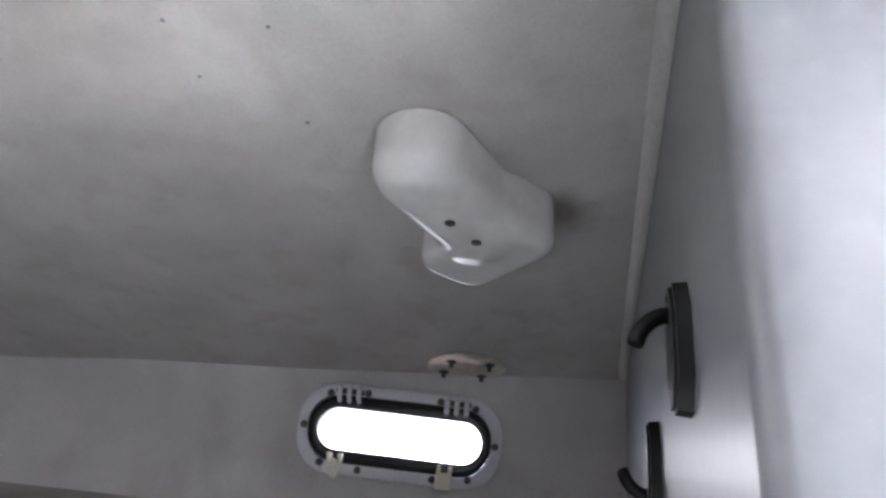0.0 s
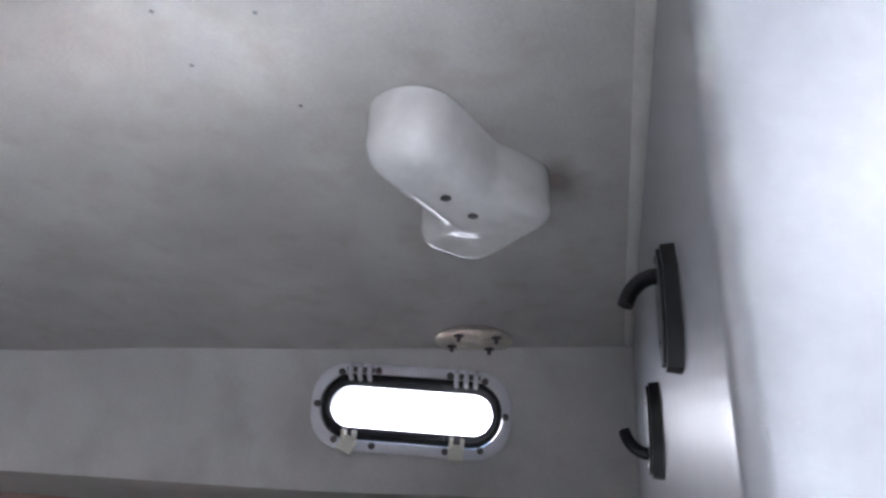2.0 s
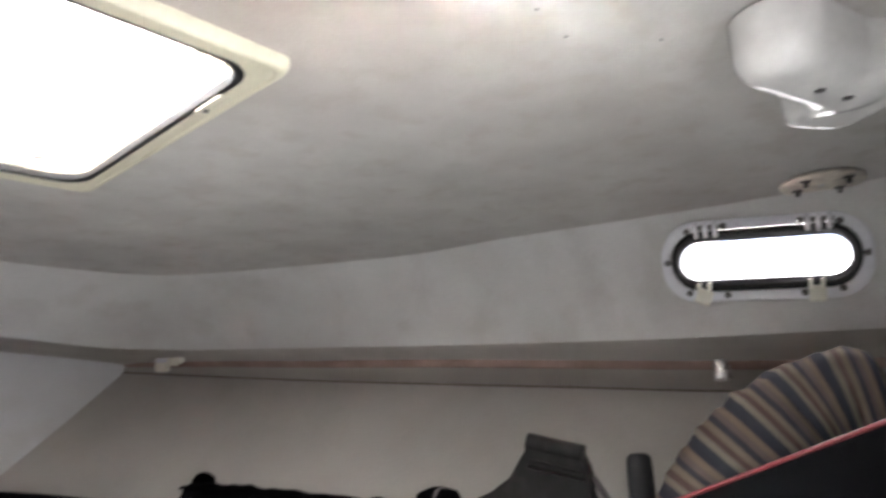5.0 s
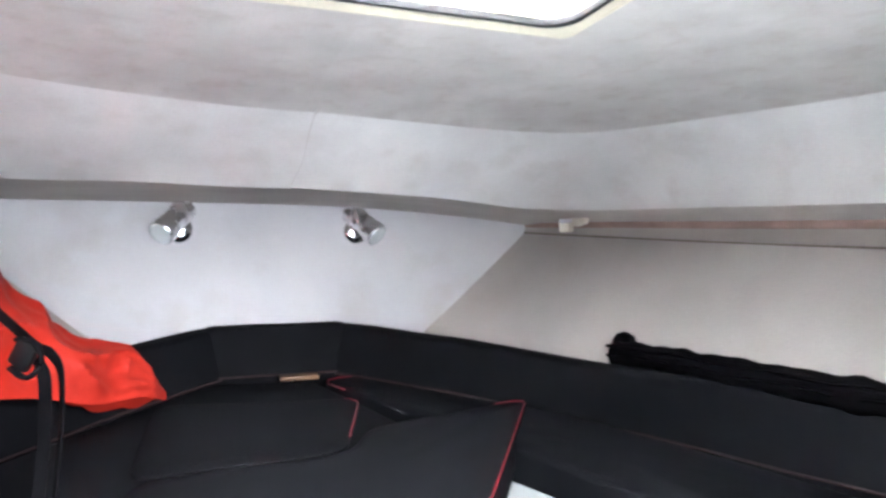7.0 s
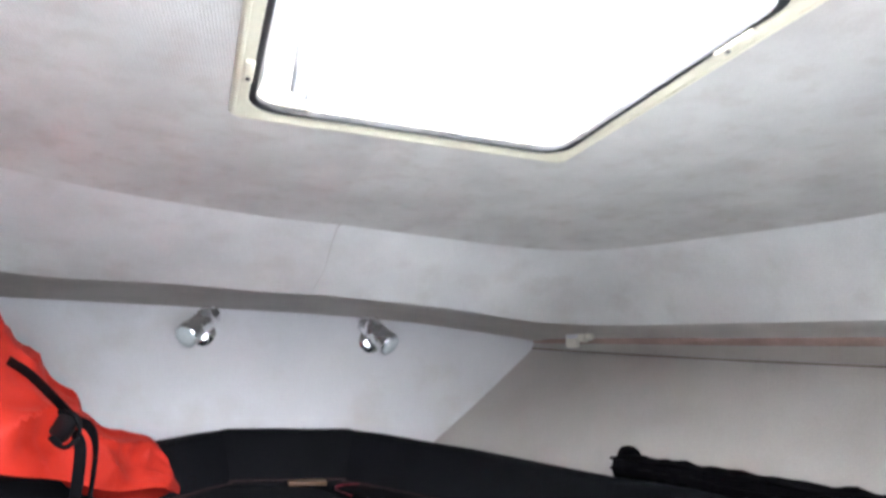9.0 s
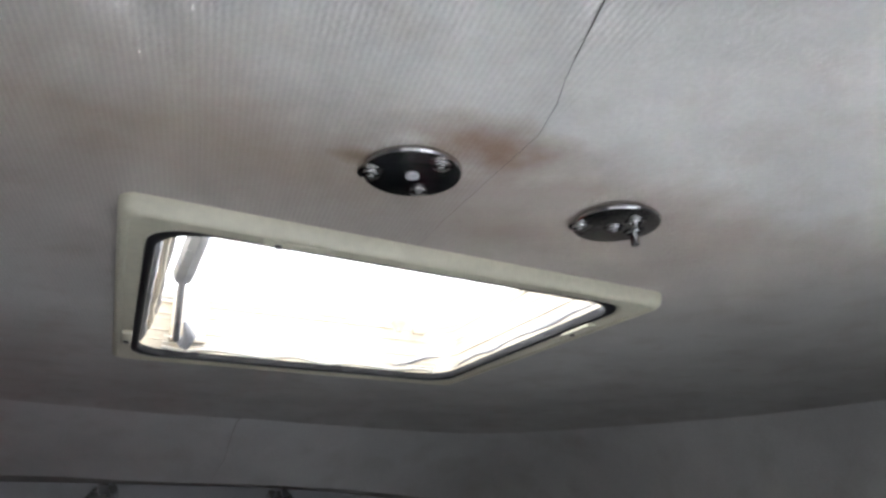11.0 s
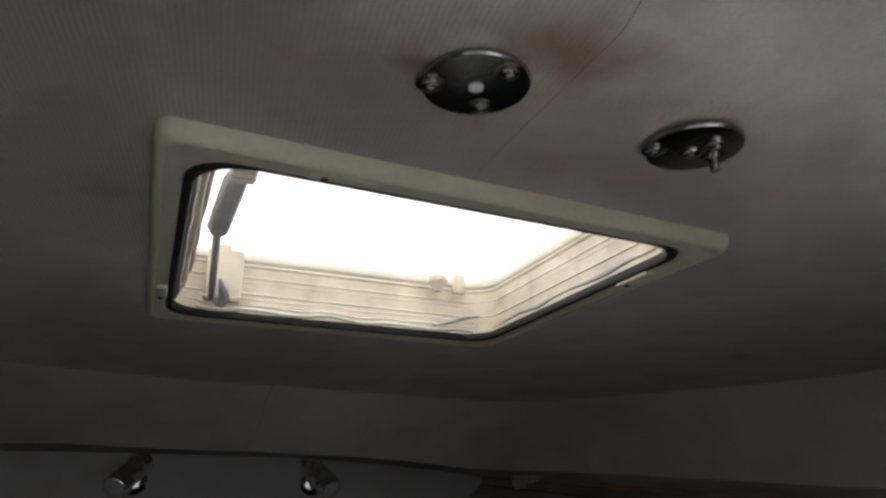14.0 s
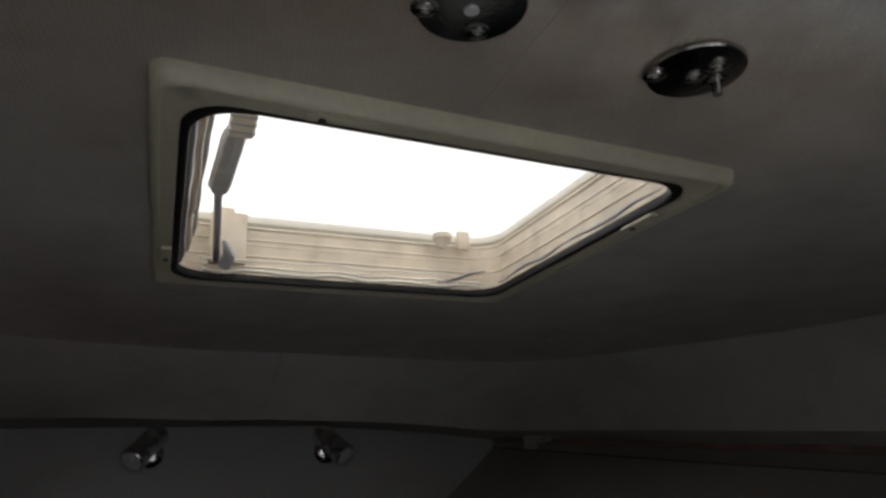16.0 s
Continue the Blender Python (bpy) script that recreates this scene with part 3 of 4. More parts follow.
for sgn, side in ((1, "starboard"), (-1, "port")):
    tagged(obj("deck_underside_" + side, deck_underside(sgn), M_UNDER), "grey-brown liner under the side deck", "ceiling", kind="structure")
    fl = (lambda q: [Vector((sgn * p.x, p.y, p.z)) for p in q])
    rows = []
    lift_z = 0.0 if sgn > 0 else 0.03
    r_ = [p + Vector((0, 0, lift_z * max(0, p.y) / 2.28)) for p in fl(red_s)]
    h_ = fl(hul_s)
    for k in range(7):
        f = k / 6
        rows.append([lerp(p, q, f) + Vector((-sgn * 0.008 * math.sin(math.pi * f), 0, 0)) for p, q in zip(r_, h_)])
    tagged(obj("hull_trim_" + side, grid(rows), M_HULL), "off-white padded trim below the deck edge", "trim", kind="structure")
    tagged(obj("hull_batten_" + side, tube([p + Vector((-sgn * 0.004, 0, 0.004)) for p in r_], 0.0190, 10, 0.9), M_REDWOOD), "reddish-brown batten along the hull joint", "trim", kind="structure")
    tagged(obj("hull_groove_" + side, tube([p + Vector((-sgn * 0.001, 0, -0.001)) for p in h_], 0.0035, 6), M_GROOVE), "dark joint line along the hull liner", "trim", kind="structure")
    rows = []
    b_ = fl(bot_s)
    for k in range(11):
        f = k / 10
        rows.append([lerp(p, q, f) + Vector((sgn * 0.004 * math.sin(math.pi * f), 0, -0.004 * math.sin(math.pi * f))) for p, q in zip(h_, b_)])
    low = [Vector((p.x * 0.93, p.y, 0.3)) for p in b_]
    rows.append(low)
    tagged(obj("hull_side_" + side, grid(rows), M_HULL), "off-white vinyl lining on the slanting hull side", "wall", kind="structure")

# bow bulkhead: a panel with an arched top
rows = []
xs = np.linspace(-0.93, 0.93, 49)
for k in range(9):
    f = k / 8
    rows.append([Vector((x, 2.29, lerp(bow_z(x) + 0.009, 0.3, f))) for x in xs])
tagged(obj("wall_bow", grid(rows, thick=0.02), M_BULK), "white vinyl bow bulkhead panel", "wall", kind="structure")
tagged(obj("bulkhead_joint", tube([(x, 2.287, bow_z(x)) for x in np.linspace(0.88, -0.88, 49)], 0.003, 6), M_CRACK), "dark joint over the bow bulkhead", "trim", kind="structure")

# aft bulkhead with the doorway, and the locker side beyond it
JAMB = 0.360
BY = lambda x: -0.2714 + 0.121 * x


LEAN = 0.06


def aft_y(x, z):
    return BY(abs(x)) - LEAN * (z - 1.58)


def bulkhead(plan, name, label):
    """A leaning panel over a plan line; each plan point is x and how far it lies behind the bulkhead's face."""
    rows = []
    for z in np.linspace(0.3, 1.765, 12):
        rows.append([Vector((x, aft_y(x, z) - back, z)) for x, back in plan])
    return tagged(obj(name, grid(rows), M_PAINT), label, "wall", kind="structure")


corner = [(JAMB + 0.012 - 0.012 * math.sin(a), 0.012 - 0.012 * math.cos(a)) for a in np.linspace(0, math.pi / 2, 7)]
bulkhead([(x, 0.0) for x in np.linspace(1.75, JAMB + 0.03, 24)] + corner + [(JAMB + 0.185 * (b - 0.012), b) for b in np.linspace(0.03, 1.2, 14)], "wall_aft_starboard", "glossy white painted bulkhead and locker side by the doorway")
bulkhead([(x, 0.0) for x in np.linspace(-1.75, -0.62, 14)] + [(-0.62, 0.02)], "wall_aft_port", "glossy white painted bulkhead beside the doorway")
bead = [(x, aft_y(x, 1.742) + 0.005, 1.742) for x in np.linspace(JAMB, 1.36, 20)]
bead += [(1.372, aft_y(1.36, 1.70) + 0.006, 1.70), (1.40, aft_y(1.4, 1.58) + 0.006, 1.58), (1.425, aft_y(1.43, 1.46) + 0.006, 1.46)]
tagged(obj("headliner_bead", tube(bead, 0.0105, 12), M_BEAD), "white padded bead between headliner and bulkhead", "trim", kind="structure")

# unseen saloon beyond the doorway: closes the place, open at the companionway and two added lamp openings
def slab(name, x0, x1, y0, y1, z0, z1, m, label, cat):
    bm = box(x1 - x0, y1 - y0, z1 - z0, 0, pose((x0 + x1) / 2, (y0 + y1) / 2, (z0 + z1) / 2))
    tagged(obj(name, bm, m, False), label, cat, kind="structure")


slab("floor", -1.75, 1.75, -2.9, 2.31, 0.25, 0.298, M_BOARD, "pale painted cabin sole", "floor")
slab("ceiling_saloon_aft", -1.75, 1.75, -2.9, -2.03, 1.76, 1.80, M_WALL, "off-white saloon ceiling", "ceiling")
slab("ceiling_saloon_middle", -1.75, 1.75, -1.47, -1.05, 1.76, 1.80, M_WALL, "off-white saloon ceiling", "ceiling")
slab("ceiling_saloon_aft_port", -1.75, 0.22, -2.03, -1.47, 1.76, 1.80, M_WALL, "off-white saloon ceiling", "ceiling")
slab("ceiling_saloon_aft_starboard", 0.78, 1.75, -2.03, -1.47, 1.76, 1.80, M_WALL, "off-white saloon ceiling", "ceiling")
slab("ceiling_saloon_forward", -1.75, 1.75, -0.55, -0.425, 1.76, 1.80, M_WALL, "off-white saloon ceiling", "ceiling")
slab("ceiling_saloon_port", -1.75, -0.16, -1.05, -0.55, 1.76, 1.80, M_WALL, "off-white saloon ceiling", "ceiling")
slab("ceiling_saloon_starboard", 0.34, 1.75, -1.05, -0.55, 1.76, 1.80, M_WALL, "off-white saloon ceiling", "ceiling")
slab("wall_saloon_starboard", 1.75, 1.79, -2.9, 0.0, 0.3, 1.76, M_WALL, "off-white saloon side", "wall")
slab("wall_saloon_port", -1.79, -1.75, -2.9, 0.0, 0.3, 1.76, M_WALL, "off-white saloon side", "wall")
slab("wall_saloon_aft_starboard", 0.40, 1.75, -2.94, -2.9, 0.3, 1.76, M_WALL, "off-white saloon end wall", "wall")
slab("wall_saloon_aft_port", -1.75, -0.40, -2.94, -2.9, 0.3, 1.76, M_WALL, "off-white saloon end wall", "wall")
slab("wall_saloon_sill", -0.40, 0.40, -2.94, -2.9, 0.3, 0.75, M_WALL, "off-white companionway sill", "wall")

# ---- hatch ----
hatch = thing("deck_hatch", Matrix.Translation(HATCH), "closed deck hatch with cream trim and clear acrylic lid", "hatch")
def skew(bm):
    """The aft rail of the frame stands slightly askew."""
    for v in bm.verts:
        if v.co.y < 0:
            v.co.y += (0.030 * (v.co.x + 0.28) / 0.56 - 0.006) * (-v.co.y / 0.3)


o, i_ = rounded_rect(0.562, 0.608, 0.016), rounded_rect(0.512, 0.534, 0.045)
def loop_at(w, h, r, z):
    return [Vector((x, y, z)) for x, y in rounded_rect(w, h, r)]


bm = grid([loop_at(0.562, 0.608, 0.016, 0.004), loop_at(0.562, 0.608, 0.016, -0.004), loop_at(0.559, 0.605, 0.016, -0.0095), loop_at(0.554, 0.599, 0.018, -0.0125), loop_at(0.549, 0.592, 0.020, -0.0132), loop_at(0.545, 0.586, 0.022, -0.0125), loop_at(0.543, 0.582, 0.024, -0.0105),
           loop_at(0.522, 0.547, 0.040, -0.0100), loop_at(0.516, 0.539, 0.043, -0.0092), loop_at(0.513, 0.535, 0.045, -0.0070), loop_at(0.512, 0.534, 0.045, 0.004)], closed=True)
for v in bm.verts:
    if v.co.z < 0:
        v.co.z *= 1.0 - 0.8 * v.co.y
skew(bm)
part("trim_frame", bm, M_CREAM, hatch, "cream plastic trim frame")
g0, g1 = rounded_rect(0.514, 0.536, 0.046), rounded_rect(0.496, 0.516, 0.048)
bm = ring_solid(g0, g1, -0.010, 0.001, 0.003)
skew(bm)
part("gasket", bm, M_RUBBER, hatch, "black rubber gasket")
c0, c1 = rounded_rect(0.560, 0.576, 0.04), rounded_rect(0.528, 0.544, 0.045)
part("coaming", ring_solid(c0, c1, 0.004, 0.080), M_COAM, hatch, "yellowed gelcoat coaming")
for w_, z_, r_ in ((0.529, 0.019, 0.0014), (0.529, 0.034, 0.0022), (0.530, 0.052, 0.0016), (0.530, 0.060, 0.0024), (0.529, 0.079, 0.003)):
    part("coaming_ridge", tube([(x, y, z_) for x, y in rounded_rect(w_, w_ + 0.016, 0.044)], r_, 6, closed=True), M_COAM, hatch)
l0, l1 = rounded_rect(0.575, 0.592, 0.05), rounded_rect(0.532, 0.548, 0.05)
part("lid_frame", ring_solid(l0, l1, 0.088, 0.100, 0.003), M_IVORY, hatch, "pale lid frame")
bm = box(0.57, 0.57, 0.008, 0, pose(0, 0, 0.105))
pane = part("pane", bm, M_PANE, hatch, "clear acrylic pane", False)
pane.visible_shadow = False
# clear plastic film stretched under the lid, slack and creased at its edges
rows = []
for a in range(49):
    u = -0.250 + 0.500 * a / 48
    row = []
    for b in range(49):
        w = -0.262 + 0.524 * b / 48
        rim = max(abs(u) / 0.25, abs(w) / 0.262)
        slack = rim ** 4 * (1 - rim ** 12)
        z = 0.004 + 0.020 * (1 - rim ** 3) + 0.016 * slack * noise.noise((u * 9, w * 9, 2.0)) + 0.006 * (1 - rim ** 8) * (1 - abs(noise.noise((u * 5 + 3, w * 13, 5.0)))) ** 6
        row.append(Vector((u, w + (0.030 * (u + 0.28) / 0.56 - 0.006) * max(0, -w) / 0.3, z)))
    rows.append(row)
film = part("clear_film", grid(rows), M_FILM, hatch, "creased clear plastic film under the lid")
film.visible_shadow = False
for x_, z_, r_, m_, k_ in ((-0.247, 0.010, 0.0055, M_GREYST, 0.0), (-0.238, 0.026, 0.0042, M_COAM, 3.0), (-0.231, 0.050, 0.0030, M_GREYST, 6.0)):
    part("film_fold", tube([(x_ + 0.004 * noise.noise((k * 0.31, k_, 1)), -0.235 + 0.47 * k / 20, z_ + 0.004 * noise.noise((k * 0.4, k_, 7))) for k in range(21)], r_, 7), m_, hatch)
part("film_fold", tube([(0.246 - 0.003 * math.sin(k * 0.9), -0.20 + 0.42 * k / 20, 0.007 + 0.003 * noise.noise((k * 0.5, 3, 7))) for k in range(21)], [0.001 + 0.0018 * abs(math.sin(k * 0.33)) for k in range(21)], 7), M_GREYST, hatch)
for y_, z_, r_, k_ in ((0.252, 0.004, 0.0030, 1.0), (0.244, 0.009, 0.0018, 4.0), (0.232, 0.016, 0.0012, 8.0)):
    part("film_fold", tube([(-0.215 + 0.44 * k / 24, y_ + 0.006 * noise.noise((k * 0.27, k_, 3)), z_ + 0.005 * noise.noise((k * 0.33, k_, 9))) for k in range(25)], r_, 7), M_IVORY, hatch)
part("film_fold", tube([(0.150, 0.246, 0.006), (0.178, 0.236, 0.012), (0.200, 0.226, 0.020), (0.226, 0.222, 0.024)], [0.002, 0.005, 0.006, 0.002], 8, 0.5), M_GREYST, hatch)
# stay on the port side
stay = part("stay_rod", tube([(-0.198, 0.218, 0.010), (-0.210, 0.045, 0.049), (-0.208, -0.02, 0.066)], 0.005, 10), M_GREYST, hatch, "grey telescopic stay")
part("stay_sleeve", tube([(-0.2095, 0.050, 0.048), (-0.2095, 0.042, 0.050), (-0.201, -0.036, 0.081), (-0.200, -0.044, 0.084)], [0.009, 0.0135, 0.0140, 0.0115], 8), M_GREYST, stay)
part("stay_pad", box(0.027, 0.064, 0.020, 0.004, pose(-0.195, -0.078, 0.090, -20, 0, 0)), M_COAM, stay)
part("stay_foot", tube([(-0.188, 0.226, 0.004), (-0.180, 0.215, 0.014), (-0.190, 0.195, 0.032)], [0.011, 0.010, 0.003], 8), M_GREYST, stay)
part("stay_bracket", box(0.052, 0.010, 0.080, 0.003, pose(-0.182, 0.240, 0.050)), M_COAM, stay)
for x, y in ((0.200, 0.252), (-0.185, 0.252)):
    part("lid_catch", box(0.022, 0.012, 0.034, 0.003, pose(x, y, 0.084)), M_COAM, hatch)
for k in range(5):
    part("stay_rib", box(0.0285, 0.004, 0.0215, 0.0012, pose(-0.195, -0.102 + 0.011 * k, 0.0985 - 0.004 * k, -20, 0, 0)), M_GREYST, stay)
part("knob", lathe([(0.006, 0.066), (0.008, 0.072), (0.016, 0.082), (0.016, 0.090)], 16, pose(0.160, 0.245, 0)), M_COAM, hatch)
for x, y, rz, dz in ((-0.135, -0.279, 0, -0.0120), (0.258, -0.140, 90, -0.011), (-0.263, 0.135, 90, -0.013)):
    clip = part("blind_clip", box(0.060, 0.013, 0.006, 0.0025, pose(x, y, dz, 0, 0, rz)), M_CREAM, hatch)
    part("clip_screw", lathe([(0.0035, -0.0035), (0.003, 0.002)], 10, pose(x - (0.016 if rz == 0 else 0), y + (0.014 if rz else 0), dz - 0.0015)), M_SCREW, clip)


# ---- backing plates ----
def backing_plate(m, r, nuts, label, metal, centre):
    th = thing("backing_plate", m, label, "backing plate", "round steel backing plates")
    part("disc", lathe([(r * 0.98, 0.0), (r, -0.001), (r, -0.003), (r * 0.97, -0.0045), (r * 0.4, -0.005)], 40), metal, th)
    if centre:
        part("centre_washer", lathe([(0.0050, -0.004), (0.0050, -0.0062), (0.0038, -0.0066)], 14), M_LABEL, th)
    for x, y, ln in nuts:
        nut = part("nut", lathe([(0.0100, -0.0035), (0.0098, -0.0052), (0.0070, -0.0054), (0.0066, -0.0070), (0.0050, -0.0076)], 12, pose(x, y, 0)), M_STEEL if metal is not M_TARN else M_SCREW, th)
        part("bolt_end", lathe([(0.0038, -0.0072), (0.0038, -0.0080 - ln), (0.003, -0.0086 - ln)], 12, pose(x, y, 0)), M_STEEL if metal is not M_TARN else M_SCREW, nut)
    return th


backing_plate(pose(-0.089, 0.263, 1.7485), 0.0362, [(-0.0285, 0.008, 0.001), (0.012, -0.024, 0.001), (0.013, 0.020, 0.000)], "round polished steel plate with three nuts on the headliner", M_STEEL, True)
backing_plate(pose(0.1015, 0.277, 1.7485), 0.0368, [(-0.028, 0.012, 0.0), (0.001, 0.004, 0.0), (0.008, -0.014, 0.002), (0.021, 0.003, 0.009)], "round polished steel plate with a long bolt end", M_STEEL, False)
backing_plate(pose(1.240, 0.157, 1.7375, 0, 3, -10), 0.071, [(-0.040, 0.010, 0.007), (0.0, 0.046, 0.007), (0.040, -0.012, 0.007), (-0.004, -0.048, 0.008)], "tarnished round steel plate above the portlight", M_TARN, True)

# ---- portlight ----
pm = Matrix(((*ax_a, 0), (*ax_u, 0), (*ax_i, 0), (0, 0, 0, 1)))
pm = pm.to_3x3().transposed().to_4x4()
pm.translation = PORT_C + ax_i * 0.004
port = thing("portlight", pm, "oblong hinged portlight with pale plastic flange, closed", "portlight")
o, i_ = rounded_rect(0.374, 0.162, 0.068, 10), rounded_rect(0.338, 0.122, 0.058, 10)
part("flange", ring_solid(o, i_, 0.010, -0.03, 0.004), M_PORT, port, "pale grey plastic flange")
o, i_ = rounded_rect(0.337, 0.121, 0.0575, 10), rounded_rect(0.301, 0.074, 0.036, 10)
part("window_ring", ring_solid(o, i_, 0.004, -0.03, 0.004), M_RING, port, "glossy dark inner window frame")
o, i_ = rounded_rect(0.332, 0.116, 0.056, 10), rounded_rect(0.318, 0.098, 0.048, 10)
part("ring_lip", ring_solid(o, i_, 0.008, 0.0, 0.002), M_GREYP, port)
pane = part("pane", box(0.32, 0.104, 0.006, 0, pose(0, 0, -0.026)), M_PANE, port, "clear pane", False)
pane.visible_shadow = False
for x, y in ((-0.182, 0.0), (0.182, 0.0), (-0.142, -0.068), (-0.068, -0.075), (0.072, -0.075), (0.138, -0.068), (-0.14, 0.067), (-0.068, 0.074), (0.072, 0.074), (0.14, 0.067)):
    part("screw", lathe([(0.0068, 0.009), (0.0062, 0.0125), (0.003, 0.0142)], 12, pose(-x * 0.962, y * 0.915, 0)), M_SCREW, port)
for x in (-0.100, 0.099):
    h = part("hinge", box(0.052, 0.010, 0.010, 0.003, pose(x, 0.067, 0.012)), M_SCREW, port)
    for dx in (-0.018, 0.0, 0.018):
        part("hinge_knuckle", tube([(x + dx, 0.077, 0.008), (x + dx, 0.069, 0.020), (x + dx, 0.056, 0.018), (x + dx, 0.050, 0.006)], 0.0048, 8, 1.0), M_PORT, h)
for x, turn in ((0.108, 24), (-0.090, 0)):
    latch = part("latch", box(0.029, 0.032, 0.010, 0.003, pose(x, -0.070, 0.024, -25, 0, turn)), M_IVORY, port, "ivory toggle latch")
    for dx in (-0.010, 0.010):
        part("latch_ear", box(0.007, 0.018, 0.022, 0.002, pose(x + dx, -0.052, 0.016)), M_IVORY, latch)

# ---- vent cover ----
VENT_M = pose(0.552, 0.0172, 1.749, 0, 0, -16.0) @ Matrix.Diagonal((1.028, 1.028, 1.028, 1))
vent = thing("vent_cover", VENT_M, "glossy white plastic ventilator cover on the headliner", "vent cover")


def pillow(p, a0, a1, b0, b1, h, r, rc, yaw):
    """Signed distance to a block with plan corners of radius rc and a lower rim turned with radius r."""
    x, y = p.x - (a0 + a1) / 2, p.y - (b0 + b1) / 2
    x, y = x * math.cos(yaw) + y * math.sin(yaw), -x * math.sin(yaw) + y * math.cos(yaw)
    x, y = abs(x) - (a1 - a0) / 2 + rc, abs(y) - (b1 - b0) / 2 + rc
    d = math.hypot(max(x, 0), max(y, 0)) + min(max(x, y), 0) - rc
    u, w = d + r, abs(p.z) - h + r
    return min(max(u, w), 0) + math.hypot(max(u, 0), max(w, 0)) - r


def moulding(n_round=128, n_down=46, blend=0.013):
    """Hood and base run into one another in a soft fillet; both hold the point mid."""
    mid = Vector((0.150, 0.022, 0.0))
    rows = []
    for k in range(n_down):
        ph = radians(89.0) * k / (n_down - 1)
        row = []
        for j in range(n_round):
            th = 2 * math.pi * j / n_round
            d = Vector((math.cos(th) * math.cos(ph), math.sin(th) * math.cos(ph), -math.sin(ph)))
            t = 0.25
            for _ in range(36):
                p = mid + d * t
                a = pillow(p, -0.0030, 0.2000, -0.0270, 0.0660, 0.0690, 0.0340, 0.0460, 0.03)
                b = pillow(p, 0.1400, 0.2400, -0.0450, 0.1060, 0.0640, 0.0190, 0.0340, -0.30)
                f = max(0.0, min(1.0, 0.5 + 0.5 * (b - a) / blend))
                t -= 0.95 * (b * (1 - f) + a * f - blend * f * (1 - f))
            row.append(mid + d * t)
        rows.append(row)
    bm = grid(rows, closed=True)
    bm.verts.ensure_lookup_table()
    last = bm.verts[-n_round:]
    tip = bm.verts.new(sum((v.co for v in last), Vector((0, 0, 0))) / n_round)
    for j in range(n_round):
        bm.faces.new((last[j], last[(j + 1) % n_round], tip))
    return bm, max(-v.co.z for v in bm.verts)


bm, _ = moulding()
surf = [v.co.copy() for v in bm.verts]
part("housing", bm, M_CAP, vent)
for a, b in ((0.0940, 0.0150), (0.1390, 0.0120)):
    zz = min(surf, key=lambda c: (c.x - a) ** 2 + (c.y - b) ** 2 + (0 if c.z < -0.03 else 1)).z
    part("screw", lathe([(0.0055, zz + 0.002), (0.0055, zz - 0.0012), (0.003, zz - 0.0020)], 14, pose(a, b, 0)), M_SCREW, vent)



# ---- coat hooks ----
def coat_hook(x, z, flip_arm, label):
    m = pose(x, aft_y(x, z), z, 3.4, 0, 8.0) @ (pose(0, 0, 0, 0, 180, 0) if flip_arm else Matrix.Identity(4))
    th = thing("coat_hook", m, label, "coat hook", "black coat hooks")
    bm = bmesh.new()
    pts = [(0.021, -0.023), (0.021, 0.021), (0.007, 0.044), (-0.007, 0.044), (-0.021, 0.021), (-0.021, -0.023), (-0.007, -0.044), (0.007, -0.044)]
    a = [bm.verts.new((px, 0.0, pz)) for px, pz in pts]
    b = [bm.verts.new((px * 0.92, 0.0125, pz * 0.97)) for px, pz in pts]
    bm.faces.new(a)
    bm.faces.new(b[::-1])
    for k in range(8):
        bm.faces.new((a[k], b[k], b[(k + 1) % 8], a[(k + 1) % 8]))
    bmesh.ops.bevel(bm, geom=[e for e in bm.edges if e.verts[0].co.y > 0.01 and e.verts[1].co.y > 0.01], offset=0.0025, segments=2, affect="EDGES")
    part("plate", bm, M_BLACKP, th)
    arm = smooth_line([(0, 0.010, 0.0215), (0, 0.016, 0.0215), (0, 0.023, 0.0180), (0, 0.0300, 0.0105), (0, 0.0340, 0.0005)], 5)
    part("arm", tube(arm, [0.0058] * (len(arm) - 1) + [0.0052], 12), M_BLACKP, th)
    for pz in (-0.026, 0.034):
        part("screw", lathe([(0.003, 0.011), (0.0028, 0.0132), (0.001, 0.0138)], 10, pose(0, 0, pz, -90, 0, 0)), M_SCREW, th)
    return th


coat_hook(0.528, 1.487, False, "glossy black plastic coat hook screwed to bulkhead, arm down")
coat_hook(0.757, 1.455, True, "glossy black plastic coat hook screwed to bulkhead, arm up")


